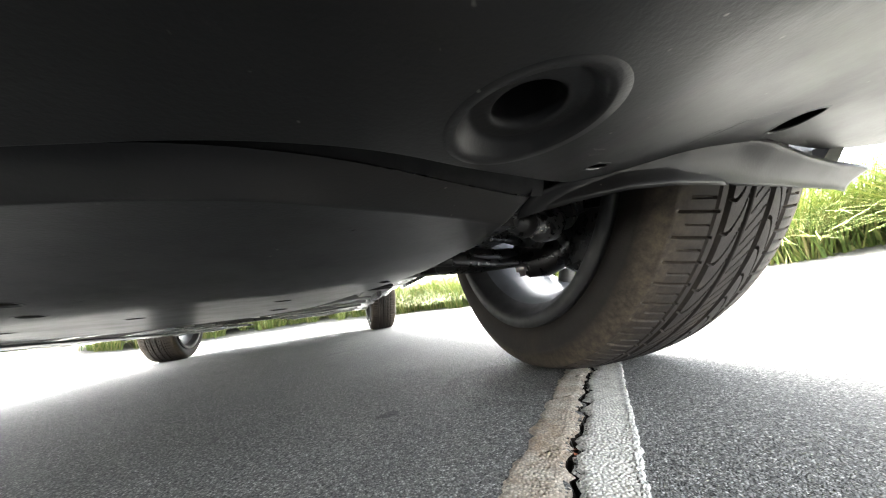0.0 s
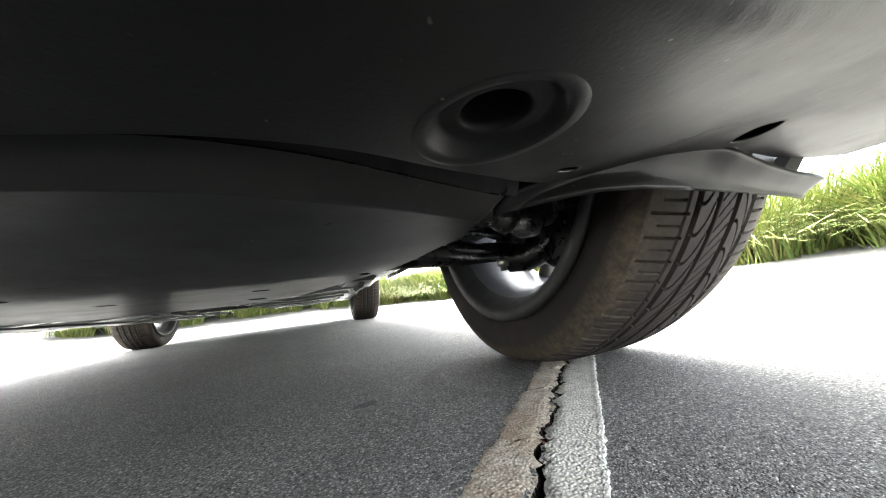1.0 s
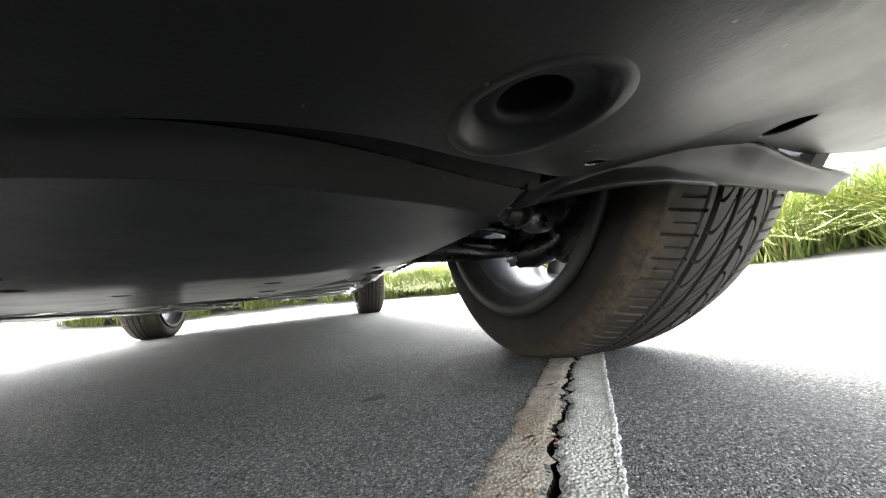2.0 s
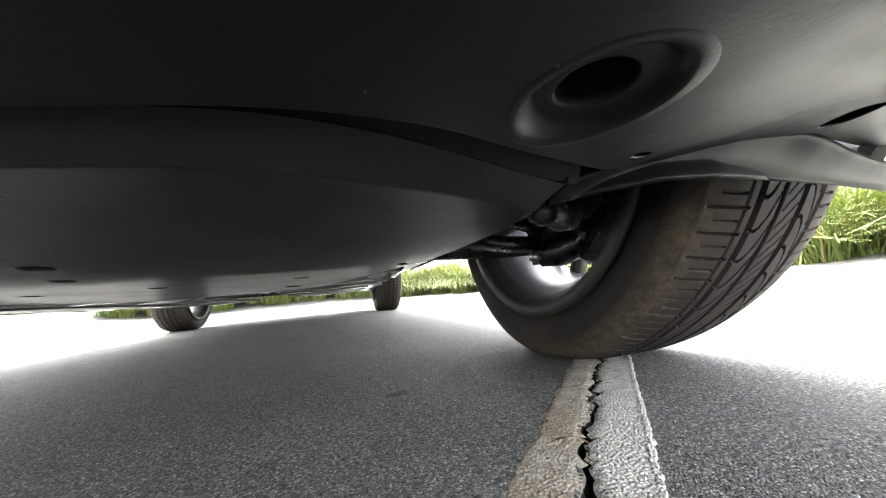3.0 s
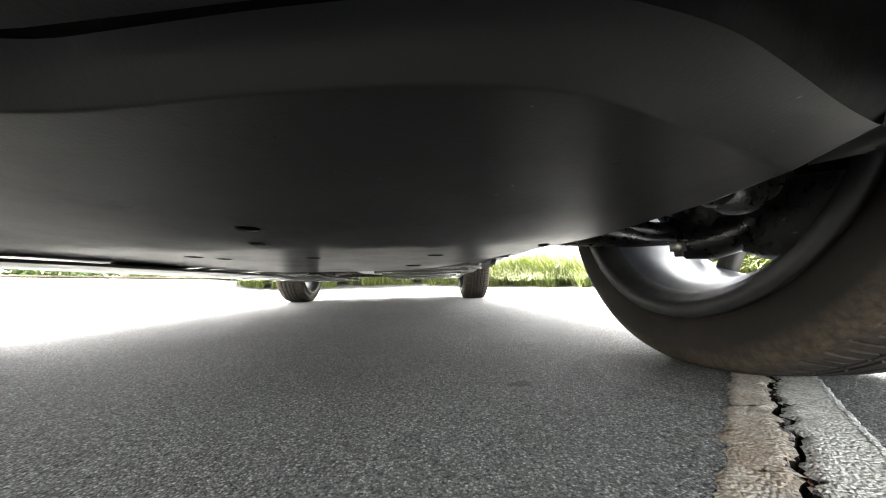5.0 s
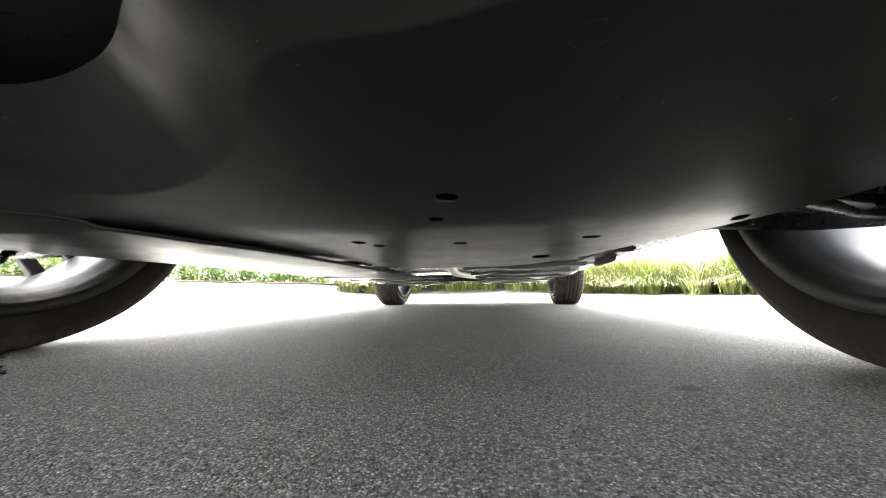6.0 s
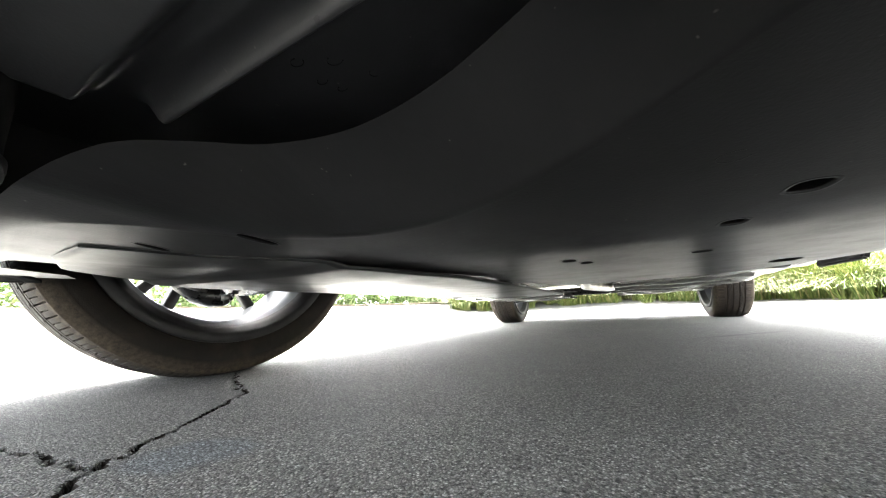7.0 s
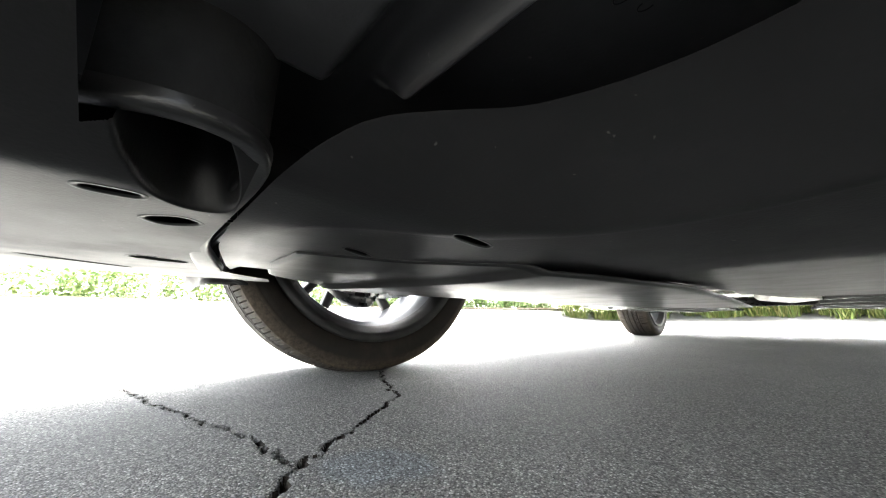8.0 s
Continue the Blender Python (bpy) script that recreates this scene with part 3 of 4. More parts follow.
def smooth_line(pts, n=70):
    P = np.array(pts)
    L = np.r_[0, np.cumsum(np.linalg.norm(np.diff(P, axis=0), axis=1))]
    s = np.linspace(0, L[-1], n)
    Q = np.stack([np.interp(s, L, P[:, k]) for k in range(3)], -1)
    for _ in range(12):
        Q[1:-1] = (Q[:-2] + 2 * Q[1:-1] + Q[2:]) / 4
    return Q


def build_far_nose():
    x, y = np.linspace(-0.12, 0.15, 220), np.linspace(-0.80, -0.245, 420)
    X, Y = np.meshgrid(x, y, indexing="ij")
    Z = hollow_height(X, Y)
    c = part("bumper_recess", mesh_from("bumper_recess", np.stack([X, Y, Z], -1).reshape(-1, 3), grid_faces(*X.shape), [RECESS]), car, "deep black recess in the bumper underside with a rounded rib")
    rng = np.random.RandomState(9)
    for mx, my in ((0.037, -0.304), (0.037, -0.291), (0.041, -0.283), (0.051, -0.297), (0.061, -0.283)):
        a = np.linspace(rng.uniform(0, 2), rng.uniform(4, 6), 18)
        r = rng.uniform(0.0015, 0.0026)
        part("mould_mark", tube("mould_mark", [(mx + r * 1.5 * math.cos(q), my + r * math.sin(q), float(hollow_height(mx + r * 1.5 * math.cos(q), my + r * math.sin(q)))) for q in a], 0.00028, TRAY, 6), c)
    x, y = np.r_[np.linspace(-0.85, -0.13, 130), np.linspace(-0.129, 0.010, 320)], 1 - (1 - np.linspace(0, 1, 380)) ** 2
    front = front_of(x)
    rear = np.interp(x, [-0.86, -0.5, -0.36, -0.28, -0.235, -0.15, -0.05, 0.01], [-0.22, -0.23, -0.27, -0.325, -0.346, -0.3615, -0.3615, -0.3615])
    Y = front[:, None] + (rear - front)[:, None] * y
    X = np.repeat(x[:, None], len(y), 1)
    P = np.stack([X, Y, corner_height(X, Y)], -1)
    F = grid_faces(*X.shape)
    mid = P.reshape(-1, 3)[F].mean(1)
    out = np.array(smooth_line(RIM_OUT))
    keep = (mid[:, 0] < np.interp(mid[:, 1], out[:50, 1], out[:50, 0] - 0.004)) | (mid[:, 1] < -0.398)
    for spot in CORNER_SLOTS:
        keep &= ~in_ellipse(mid[:, 0], mid[:, 1], spot, 0.0008)
    b = part("bumper_corner", mesh_from("bumper_corner", P.reshape(-1, 3), F[keep], [BUMPER]), car, "black plastic underside of the bumper corner")
    for spot in CORNER_SLOTS:
        part("drain_slot", slot_mesh(spot, corner_height, BUMPER), b)
    O, I = smooth_line(RIM_OUT), smooth_line(RIM_IN)
    f = np.array([0.0, 0.0, 0.04, 0.14, 0.3, 0.5, 0.7, 0.86, 0.96, 1.0, 1.0])
    up = np.array([0.005, 0.003, 0.0008, 0.0002, 0, 0, 0, 0.0002, 0.0008, 0.003, 0.035])
    P = O[:, None] * (1 - f)[None, :, None] + I[:, None] * f[None, :, None]
    P[..., 2] += up
    # added near-black wall above the rim, in place of the opening's shade
    fo = np.array([0.001, 0.002, 0.012, 0.03, 0.045])
    W = np.repeat(O[:, None], 5, 1)
    W[..., 2] += fo
    W[..., :2] += (I - O)[:, None, :2] * np.array([0.02, 0.2, 0.25, 0.2, 0.1])[None, :, None]
    part("shade_strip", mesh_from("shade_strip", W.reshape(-1, 3), grid_faces(*W.shape[:2]), [GAP_SHADE]), b, "near-black strip, painted shade over the rim")
    part("opening_rim", mesh_from("opening_rim", P.reshape(-1, 3), grid_faces(*P.shape[:2])[:, ::-1], [TRAY]), b, "flat smooth rim of an opening")


def light_block():
    """Added upright black sheets that close the space over the undertray and block light."""
    walls = [((0.004, 0.14, 0.16), (-0.115, -0.33, 0.30)), ((0.09, 0.004, 0.05), (-0.160, -0.352, 0.190)), ((0.004, 0.06, 0.06), (-0.118, -0.335, 0.195)), ((0.004, 0.14, 0.16), (0.145, -0.33, 0.30)), ((0.27, 0.004, 0.20), (0.015, -0.243, 0.30)), ((0.40, 0.004, 0.14), (-0.42, -0.24, 0.29)), ((0.33, 0.004, 0.16), (0.31, -0.285, 0.27)), ((0.17, 0.004, 0.10), (0.70, -0.284, 0.240)), ((0.17, 0.004, 0.10), (-0.70, -0.284, 0.240)), ((0.004, 0.74, 0.36), (0.515, 0.08, 0.42)), ((0.004, 0.74, 0.36), (-0.515, 0.08, 0.42))]
    for size, c in walls:
        part("light_block", box("light_block", size, TRAY, Matrix.Translation(c), 0.001), car, "added black sheet that blocks light over the undertray")


light_block()
build_belly()
build_bumper_panel()
build_far_nose()


def build_side_panel():
    """The lower cover beside the undertray, with a gap along its inner edge."""
    t = np.linspace(0, 1, 120)
    yi = -0.315 + t * 0.90
    xi = np.interp(yi, [-0.315, -0.255, -0.204, -0.16, -0.10, -0.03, 0.12, 0.6], [-0.143, -0.115, -0.050, -0.018, 0.0, 0.008, 0.006, 0.0])
    for _ in range(8):
        xi[1:-1] = (xi[:-2] + 2 * xi[1:-1] + xi[2:]) / 4
    xo = np.interp(yi, [-0.315, -0.29, -0.20, 0.0, 0.2, 0.6], [-0.20, -0.30, -0.40, -0.44, -0.44, -0.42])
    f = np.linspace(0, 1, 40)
    X = xi[:, None] + (xo - xi)[:, None] * f
    Y = np.repeat(yi[:, None], 40, 1)
    zi = belly_height(xi, yi) - 0.0012 - 0.0042 * ss((yi + 0.205) / 0.012) + 0.0015 * ss((yi - 0.0) / 0.2)
    Z = zi[:, None] + 0.0165 * np.clip((xi[:, None] - X - 0.06) / 0.34, 0, 1.1) ** 1.2 + 0.008 * ss((f[None] - 0.9) / 0.1)
    part("side_undertray", sheet("side_undertray", np.stack([X, Y, Z], -1), TRAY, 0.0025), car, "black plastic side cover under the engine bay")


build_side_panel()


def deflector(sign):
    """Sloping strip ahead of a front tyre, with small fins behind it."""
    x = np.linspace(0.485, 0.768, 70)
    yb = np.interp(x, [0.485, 0.506, 0.532, 0.56, 0.66, 0.75, 0.80], [-0.262, -0.288, -0.304, -0.310, -0.309, -0.304, -0.299])
    zb = np.interp(x, [0.485, 0.53, 0.60, 0.80], [0.169, 0.171, 0.1705, 0.166])
    yt = np.interp(x, [0.485, 0.53, 0.57, 0.634, 0.76, 0.80], [-0.280, -0.300, -0.315, -0.3225, -0.313, -0.308])
    zt = np.interp(x, [0.485, 0.52, 0.56, 0.613, 0.669, 0.708, 0.77], [0.176, 0.186, 0.193, 0.1945, 0.185, 0.1815, 0.1805])
    f = np.linspace(0, 1, 12)[None]
    Y = yb[:, None] + (yt - yb)[:, None] * f + 0.003 * np.sin(f * math.pi)
    Z = zb[:, None] + (zt - zb)[:, None] * f
    X = x[:, None] + 0.016 * (f - 1) * ss((x[:, None] - 0.72) / 0.048)
    P = np.stack([X * sign, Y, Z], -1)
    d = part("air_deflector", sheet("air_deflector", P if sign < 0 else P[::-1], BUMPER, 0.003), car, "black plastic air deflector ahead of the tyre")
    for lx, rx, tl, tr, top in ((0.667, 0.704, 0.687, 0.712, 0.205), (0.708, 0.730, 0.748, 0.766, 0.208)):
        front = [(lx, 0.182), (rx, 0.182), (tr, top), (tl, top)]
        V = [(sign * (a + sh), yy, c) for sh, yy in ((0, -0.3085), (0.012, -0.290)) for a, c in front]
        F = [(0, 1, 2, 3), (7, 6, 5, 4), (0, 4, 5, 1), (1, 5, 6, 2), (2, 6, 7, 3), (3, 7, 4, 0)]
        part("fin", mesh_from("fin", V, F, [BUMPER], False), d)


deflector(1)
deflector(-1)


# ---------------------------------------------------------------- wheels
def tyre_mesh(fine_arc, crown_cuts, sides):
    base = np.array([(-0.078, 0.243), (-0.090, 0.246), (-0.100, 0.256), (-0.108, 0.270), (-0.112, 0.284), (-0.110, 0.298), (-0.104, 0.308), (-0.098, 0.3145)])
    k = np.linspace(0, 7, sides)
    fine = np.stack([np.interp(k, np.arange(8), base[:, i]) for i in (0, 1)], -1)
    for _ in range(6):
        fine[1:-1] = (fine[:-2] + 2 * fine[1:-1] + fine[2:]) / 4
    prof = [tuple(p) for p in fine]
    crown = []
    for u in np.linspace(-0.094, 0.094, crown_cuts):
        crown.append((u, TYRE_R - 0.010 * (abs(u) / 0.094) ** 3.2))
    prof = prof + crown + [(-a, b) for a, b in reversed(prof)]
    prof = np.array(prof)
    a = np.r_[np.linspace(radians(160), radians(380), fine_arc, endpoint=False), np.linspace(radians(380), radians(520), 70, endpoint=False)]
    segs = len(a)
    U = np.repeat(prof[:, :1], segs, 1)
    Rr = np.repeat(prof[:, 1:], segs, 1)
    A = np.repeat(a[None], len(prof), 0)
    on = np.abs(U) < 0.0985
    cut = np.zeros_like(U)
    for g, hw in ((-0.041, 0.0030), (-0.010, 0.0024), (0.022, 0.0030), (0.052, 0.0026)):
        cut = np.maximum(cut, ss((hw + 0.0012 - np.abs(U - g)) / 0.0024))
    cut = np.maximum(cut, 0.3 * ss((0.0022 - np.abs(np.abs(U) - 0.055)) / 0.002))
    pitch = 2 * math.pi / 82
    # shoulder sipes, a long and a short one in turn
    ph = (A / pitch + 0.25 * (np.abs(U) - 0.07)) % 1
    cut = np.maximum(cut, ss((0.055 - np.abs(ph - 0.5)) / 0.03) * (np.abs(U) > 0.050) * (np.abs(U) < 0.094))
    cut = np.maximum(cut, ss((0.05 - np.abs((ph + 0.5) % 1 - 0.5)) / 0.03) * (np.abs(U) > 0.058) * (np.abs(U) < 0.084) * 0.5)
    # crescent cuts in the ribs on either side, fine slanting ones in the middle
    for c, w, k in ((-0.0255, 0.0118, 1), (0.037, 0.0105, -1)):
        q = (A / pitch * 0.8 + k * (0.62 * (U - c) / w + 0.45 * ((U - c) / w) ** 2)) % 1
        cut = np.maximum(cut, ss((0.06 - np.abs(q - 0.5)) / 0.03) * (np.abs(U - c) < w) * 0.9)
    q = (A / pitch * 1.6 + 0.9 * (U - 0.006) / 0.012) % 1
    cut = np.maximum(cut, ss((0.06 - np.abs(q - 0.5)) / 0.04) * (np.abs(U - 0.006) < 0.0105) * 0.35)
    Rr = Rr - 0.0062 * cut * on
    # raised rings and faint ribs on the sidewall
    wall = (np.abs(U) > 0.099)
    bulge = (0.0016 * np.exp(-((Rr - 0.2925) / 0.0014) ** 2) + 0.0009 * np.exp(-((Rr - 0.262) / 0.0012) ** 2)) * wall
    U = U + np.sign(U) * bulge
    P = np.stack([U, Rr * np.cos(A), Rr * np.sin(A)], -1)
    # flattened where it stands
    P[..., 2] = np.maximum(P[..., 2], -(TYRE_R - 0.005))
    P = np.concatenate([P, P[:1]])
    F = grid_faces(len(P), segs, True)
    me = mesh_from("tyre", P.reshape(-1, 3), F, [RUBBER])
    tread = np.abs(P.reshape(-1, 3)[F][..., 0]).max(1) < 0.0975
    me.polygons.foreach_set("use_smooth", ~tread)
    return me


TYRE = tyre_mesh(1080, 165, 40)
REAR_TYRE = tyre_mesh(360, 60, 20)
BARREL = lathe("wheel", [(-0.100, 0.243), (-0.106, 0.247), (-0.106, 0.252), (-0.097, 0.252), (-0.095, 0.244), (-0.090, 0.237), (-0.070, 0.231), (-0.060, 0.222), (-0.035, 0.216), (-0.01, 0.211), (0.03, 0.208), (0.07, 0.216),
                         (0.088, 0.236), (0.098, 0.250), (0.106, 0.252), (0.106, 0.246), (0.098, 0.240), (0.085, 0.226), (0.066, 0.203), (0.03, 0.199), (-0.03, 0.205), (-0.06, 0.212), (-0.075, 0.222), (-0.09, 0.228)], ALLOY, 128, True)


def spoke_mesh():
    """A double spoke from hub to rim on the wheel's outer face."""
    pieces = []
    for k in (-1, 1):
        w0, w1 = 0.016, 0.013
        V = []
        for r, tang, depth, hw in ((0.055, k * 0.012, 0.075, w0), (0.12, k * 0.020, 0.088, w1), (0.19, k * 0.032, 0.080, w1), (0.222, k * 0.038, 0.075, w1 * 1.2)):
            V += [(depth, tang - hw, r), (depth, tang + hw, r), (depth - 0.022, tang + hw * 0.7, r), (depth - 0.022, tang - hw * 0.7, r)]
        F = [tuple(f) for f in grid_faces(4, 4, True)] + [(3, 2, 1, 0), (12, 13, 14, 15)]
        pieces.append((V, F, 0))
    return join("spoke", pieces, [DIM_ALLOY])


FLANGE = lathe("rim_flange", [(-0.070, 0.2195), (-0.090, 0.2265), (-0.0975, 0.2330), (-0.1030, 0.2345), (-0.1085, 0.2400), (-0.1095, 0.2545), (-0.099, 0.2555), (-0.0985, 0.252), (-0.096, 0.240), (-0.088, 0.230), (-0.070, 0.2225)], DARK_ALLOY, 128, True)
SPOKE = spoke_mesh()
HUB = lathe("hub", [(0.085, 0.001), (0.085, 0.03), (0.08, 0.062), (0.06, 0.07), (0.02, 0.072), (0.02, 0.001)], ALLOY, 48)
DISC = lathe("brake_disc", [(0.0, 0.06), (0.0, 0.15), (-0.024, 0.15), (-0.024, 0.10), (-0.03, 0.085), (-0.05, 0.08), (-0.05, 0.06)], STEEL, 72, True)
SHIELD = lathe("dust_shield", [(-0.010, 0.03), (-0.010, 0.08), (-0.022, 0.10), (-0.020, 0.140), (-0.012, 0.147), (-0.014, 0.150), (-0.026, 0.143), (-0.030, 0.10), (-0.018, 0.075), (-0.018, 0.03)], BLACK_STEEL, 96, True)
PLAIN_SHIELD = SHIELD.copy()
for v in SHIELD.vertices:
    r = math.hypot(v.co.y, v.co.z)
    k = float(ss((r - 0.11) / 0.03) * ss(math.cos(math.atan2(v.co.z, v.co.y) - 3.25) / 0.6))
    v.co.y, v.co.z = v.co.y * (1 + 0.37 * k), v.co.z * (1 + 0.37 * k)


WHEEL_SCALE = 1.06


def wheel(x, y, z, sign, turn=0.0, tyre=None):
    m = pose(x, y, z, 0, 0, turn + (0 if sign > 0 else 180)) @ Matrix.Diagonal((0.94, WHEEL_SCALE, WHEEL_SCALE, 1))
    w = part("wheel", BARREL, car, "silver alloy wheel", m)
    part("tyre", tyre or TYRE, w, "dusty black tyre with worn road tread")
    for i in range(5):
        part("spoke", SPOKE, w, "", pose(0, 0, 0, 72 * i + 68))
    part("rim_flange", FLANGE, w, "dark inner rim edge")
    part("hub", HUB, w)
    part("brake_disc", DISC, w, "steel brake disc")
    part("dust_shield", SHIELD if sign > 0 else PLAIN_SHIELD, w, "black dust shield")
    return w


AXLE_Z = WHEEL_SCALE * (TYRE_R - 0.005) - 0.001
wheel(0.776, 0.065, AXLE_Z, 1, -1.5)
wheel(-0.735, 0.068, AXLE_Z, -1, -5)
wheel(0.775, 2.63, AXLE_Z, 1, 0.0, REAR_TYRE)
wheel(-0.775, 2.63, AXLE_Z, -1, 0.0, REAR_TYRE)


def arch_liner(cx, cy, sign):
    a = np.linspace(radians(-15), radians(168), 60)
    xs = np.array([0.60, 0.62, 0.75, 0.88, 0.90]) - 0.74
    rs = np.array([0.385, 0.397, 0.400, 0.398, 0.390])
    P = np.stack([np.stack([cx + sign * np.full(60, o), cy - r * np.cos(a), 0.345 + r * np.sin(a)], -1) for o, r in zip(xs, rs)])
    part("arch_liner", mesh_from("arch_liner", P.reshape(-1, 3), grid_faces(5, 60), [TRAY]), car, "black felted wheel arch liner")


arch_liner(0.80, 0.065, 1)
arch_liner(-0.80, 0.065, -1)


def body_shell():
    """Plain outer body so that the underside lies in its own shade."""
    ys = np.linspace(-0.82, 3.58, 150)
    low = 0.31 + 0.6 * np.maximum(0, -0.42 - ys)
    for cy in (0.065, 2.63):
        r2 = 0.42 ** 2 - (ys - cy) ** 2
        low = np.maximum(low, np.where(r2 > 0, 0.345 + np.sqrt(np.maximum(r2, 0)), 0))
    top = np.interp(ys, [-0.82, -0.76, -0.50, 0.40, 1.0, 1.6, 2.8, 3.35, 3.58], [0.62, 0.86, 0.98, 1.08, 1.52, 1.66, 1.60, 1.40, 0.95])
    half = np.interp(ys, [-0.82, -0.76, -0.50, 0.0, 3.0, 3.45, 3.58], [0.55, 0.72, 0.88, 0.94, 0.94, 0.84, 0.70])
    rows = []
    f = np.linspace(0, 1, 16)
    for sgn in (-1, 1):
        z = low[:, None] + (np.maximum(top, low + 0.02) - low)[:, None] * f
        w = half[:, None] * (1 - 0.32 * np.clip((z - 0.95) / 0.75, 0, 1) - 0.02 * np.sin(z * 6))
        rows.append(np.stack([sgn * w, np.repeat(ys[:, None], 16, 1), z], -1))
    left, right = rows[0], rows[1][:, ::-1]
    P = np.concatenate([left, right], 1)
    me = mesh_from("body", P.reshape(-1, 3), grid_faces(*P.shape[:2]), [PAINT])
    part("body", me, car, "dark grey painted body shell")
    nose = np.stack([np.stack([np.linspace(-0.55, 0.55, 20), np.full(20, -0.815 - 0.03 * math.sin(k * math.pi)), np.full(20, 0.50 + 0.14 * k)], -1) for k in np.linspace(0, 1, 8)])
    part("front_bumper", sheet("front_bumper", nose, TRAY), car, "black lower front bumper")
    part("tailgate", box("tailgate", (1.4, 0.03, 0.66), PAINT, Matrix.Translation((0, 3.56, 0.63)), 0.01), car)
    floor = [box_data((1.2, 3.2, 0.02), Matrix.Translation((0, 1.85, 0.29)), 0.004), box_data((0.9, 1.1, 0.02), Matrix.Translation((0, -0.30, 0.40)), 0.004), box_data((1.86, 0.9, 0.02), Matrix.Translation((0, 0.0, 0.80)), 0.004)]
    part("floor_pan", join("floor_pan", [(v, f_, 0) for v, f_ in floor], [PANEL]), car, "dark sheet metal floor pan")


body_shell()


def underfloor():
    for sgn in (-1, 1):
        xs = np.linspace(0.14, 0.56, 24) * sgn
        ys = np.linspace(0.12 if sgn > 0 else 0.46, 2.15, 110)
        X, Y = np.meshgrid(xs, ys, indexing="ij")
        Z = 0.190 - 0.014 * ss((Y - 0.55) / 0.7) + 0.004 * np.abs(np.sin((np.abs(X) - 0.14) * 22)) ** 3 + 0.0035 * np.sin(Y * 11 + X * 5) + 0.0018 * np.sin(Y * 29 - X * 9) + 0.010 * X
        P = np.stack([X, Y, Z], -1)
        part("floor_cover", sheet("floor_cover", P if sgn < 0 else P[::-1], PANEL, 0.004), car, "ribbed grey underfloor cover")
        for ry, rz in ((0.48, 0.178), (0.70, 0.174), (0.95, 0.171), (1.20, 0.168), (1.45, 0.166), (1.70, 0.166), (1.95, 0.166)):
            rib = np.stack([np.stack([np.linspace(0.12, 0.50, 30) * sgn, np.full(30, ry + o + 0.02 * sgn), rz + 0.003 * np.sin(np.linspace(0, 9, 30)) + h + 0.010 * np.linspace(0.12, 0.50, 30) * sgn], -1) for o, h in ((-0.05, 0.012), (-0.035, 0.002), (0.0, 0.0), (0.035, 0.002), (0.05, 0.012))])
            part("cross_rib", mesh_from("cross_rib", rib.reshape(-1, 3), grid_faces(5, 30), [PANEL]), car, "shallow pressed cross rib under the floor")
        part("sill_rail", box("sill_rail", (0.035, 2.1, 0.05), BLACK_STEEL, Matrix.Translation((0.66 * sgn, 1.34, 0.31)), 0.004), car, "black sill rail")
    # added dark sheets: they stop brightness showing through beside the undertray
    part("floor_gap_sheet", box("floor_gap_sheet", (0.66, 0.62, 0.004), TRAY, Matrix.Translation((-0.16, 0.24, 0.186)), 0.001), car, "added black sheet closing a bright gap at the floor tunnel")
    part("floor_gap_sheet", box("floor_gap_sheet", (0.27, 1.70, 0.004), TRAY, Matrix.Translation((0.0, 1.35, 0.262)), 0.001), car, "added black sheet closing a bright gap at the floor tunnel")
    part("exhaust_pipe", tube("exhaust_pipe", [(0.02, 0.3, 0.235), (0.03, 0.9, 0.225), (-0.02, 1.5, 0.222), (0.06, 2.1, 0.23), (0.2, 2.5, 0.26)], 0.026, STEEL, 16), car, "dull steel exhaust pipe")
    part("muffler", tube("muffler", [(0.25, 2.85, 0.34), (0.25, 2.87, 0.34), (0.25, 3.3, 0.34), (0.25, 3.32, 0.34)], [0.06, 0.11, 0.11, 0.06], STEEL, 24), car, "steel exhaust muffler")
    part("rear_axle", tube("rear_axle", [(-0.70, 2.62, 0.24), (-0.35, 2.5, 0.235), (0.35, 2.5, 0.235), (0.70, 2.62, 0.24)], 0.032, BLACK_STEEL, 16), car, "black rear axle beam")
    for sgn, xe, ye in ((-1, -0.64, 2.55), (1, 0.64, 2.55)):
        part("trailing_arm", tube("trailing_arm", [(0.46 * sgn, 1.95, 0.215), (0.52 * sgn, 2.2, 0.205), (xe, ye, 0.215)], [0.018, 0.026, 0.03], STEEL, 12), car, "pale cast trailing arm")
    for sgn, xc in ((-1, -0.66), (1, 0.66)):
        pts = [(xc - 0.02, 2.44, 0.180), (xc + 0.03, 2.45, 0.195), (xc + 0.07, 2.46, 0.188), (xc + 0.11, 2.47, 0.198), (xc + 0.16, 2.48, 0.194), (xc + 0.20, 2.49, 0.205)]
        if sgn < 0:
            part("lower_link", tube("lower_link", pts, [0.012, 0.022, 0.016, 0.025, 0.017, 0.010], ALLOY, 12), car, "pale cast rear suspension link")
    part("jacking_bracket", box("jacking_bracket", (0.07, 0.20, 0.014), RECESS, Matrix.Translation((0.475, 0.42, 0.186)), 0.004), car, "black bracket under the floor edge")
    part("bracket_flange", box("bracket_flange", (0.010, 0.14, 0.034), RECESS, Matrix.Translation((0.485, 0.44, 0.180)) @ pose(0, 0, 0, 0, 20, 0), 0.003), car)


underfloor()


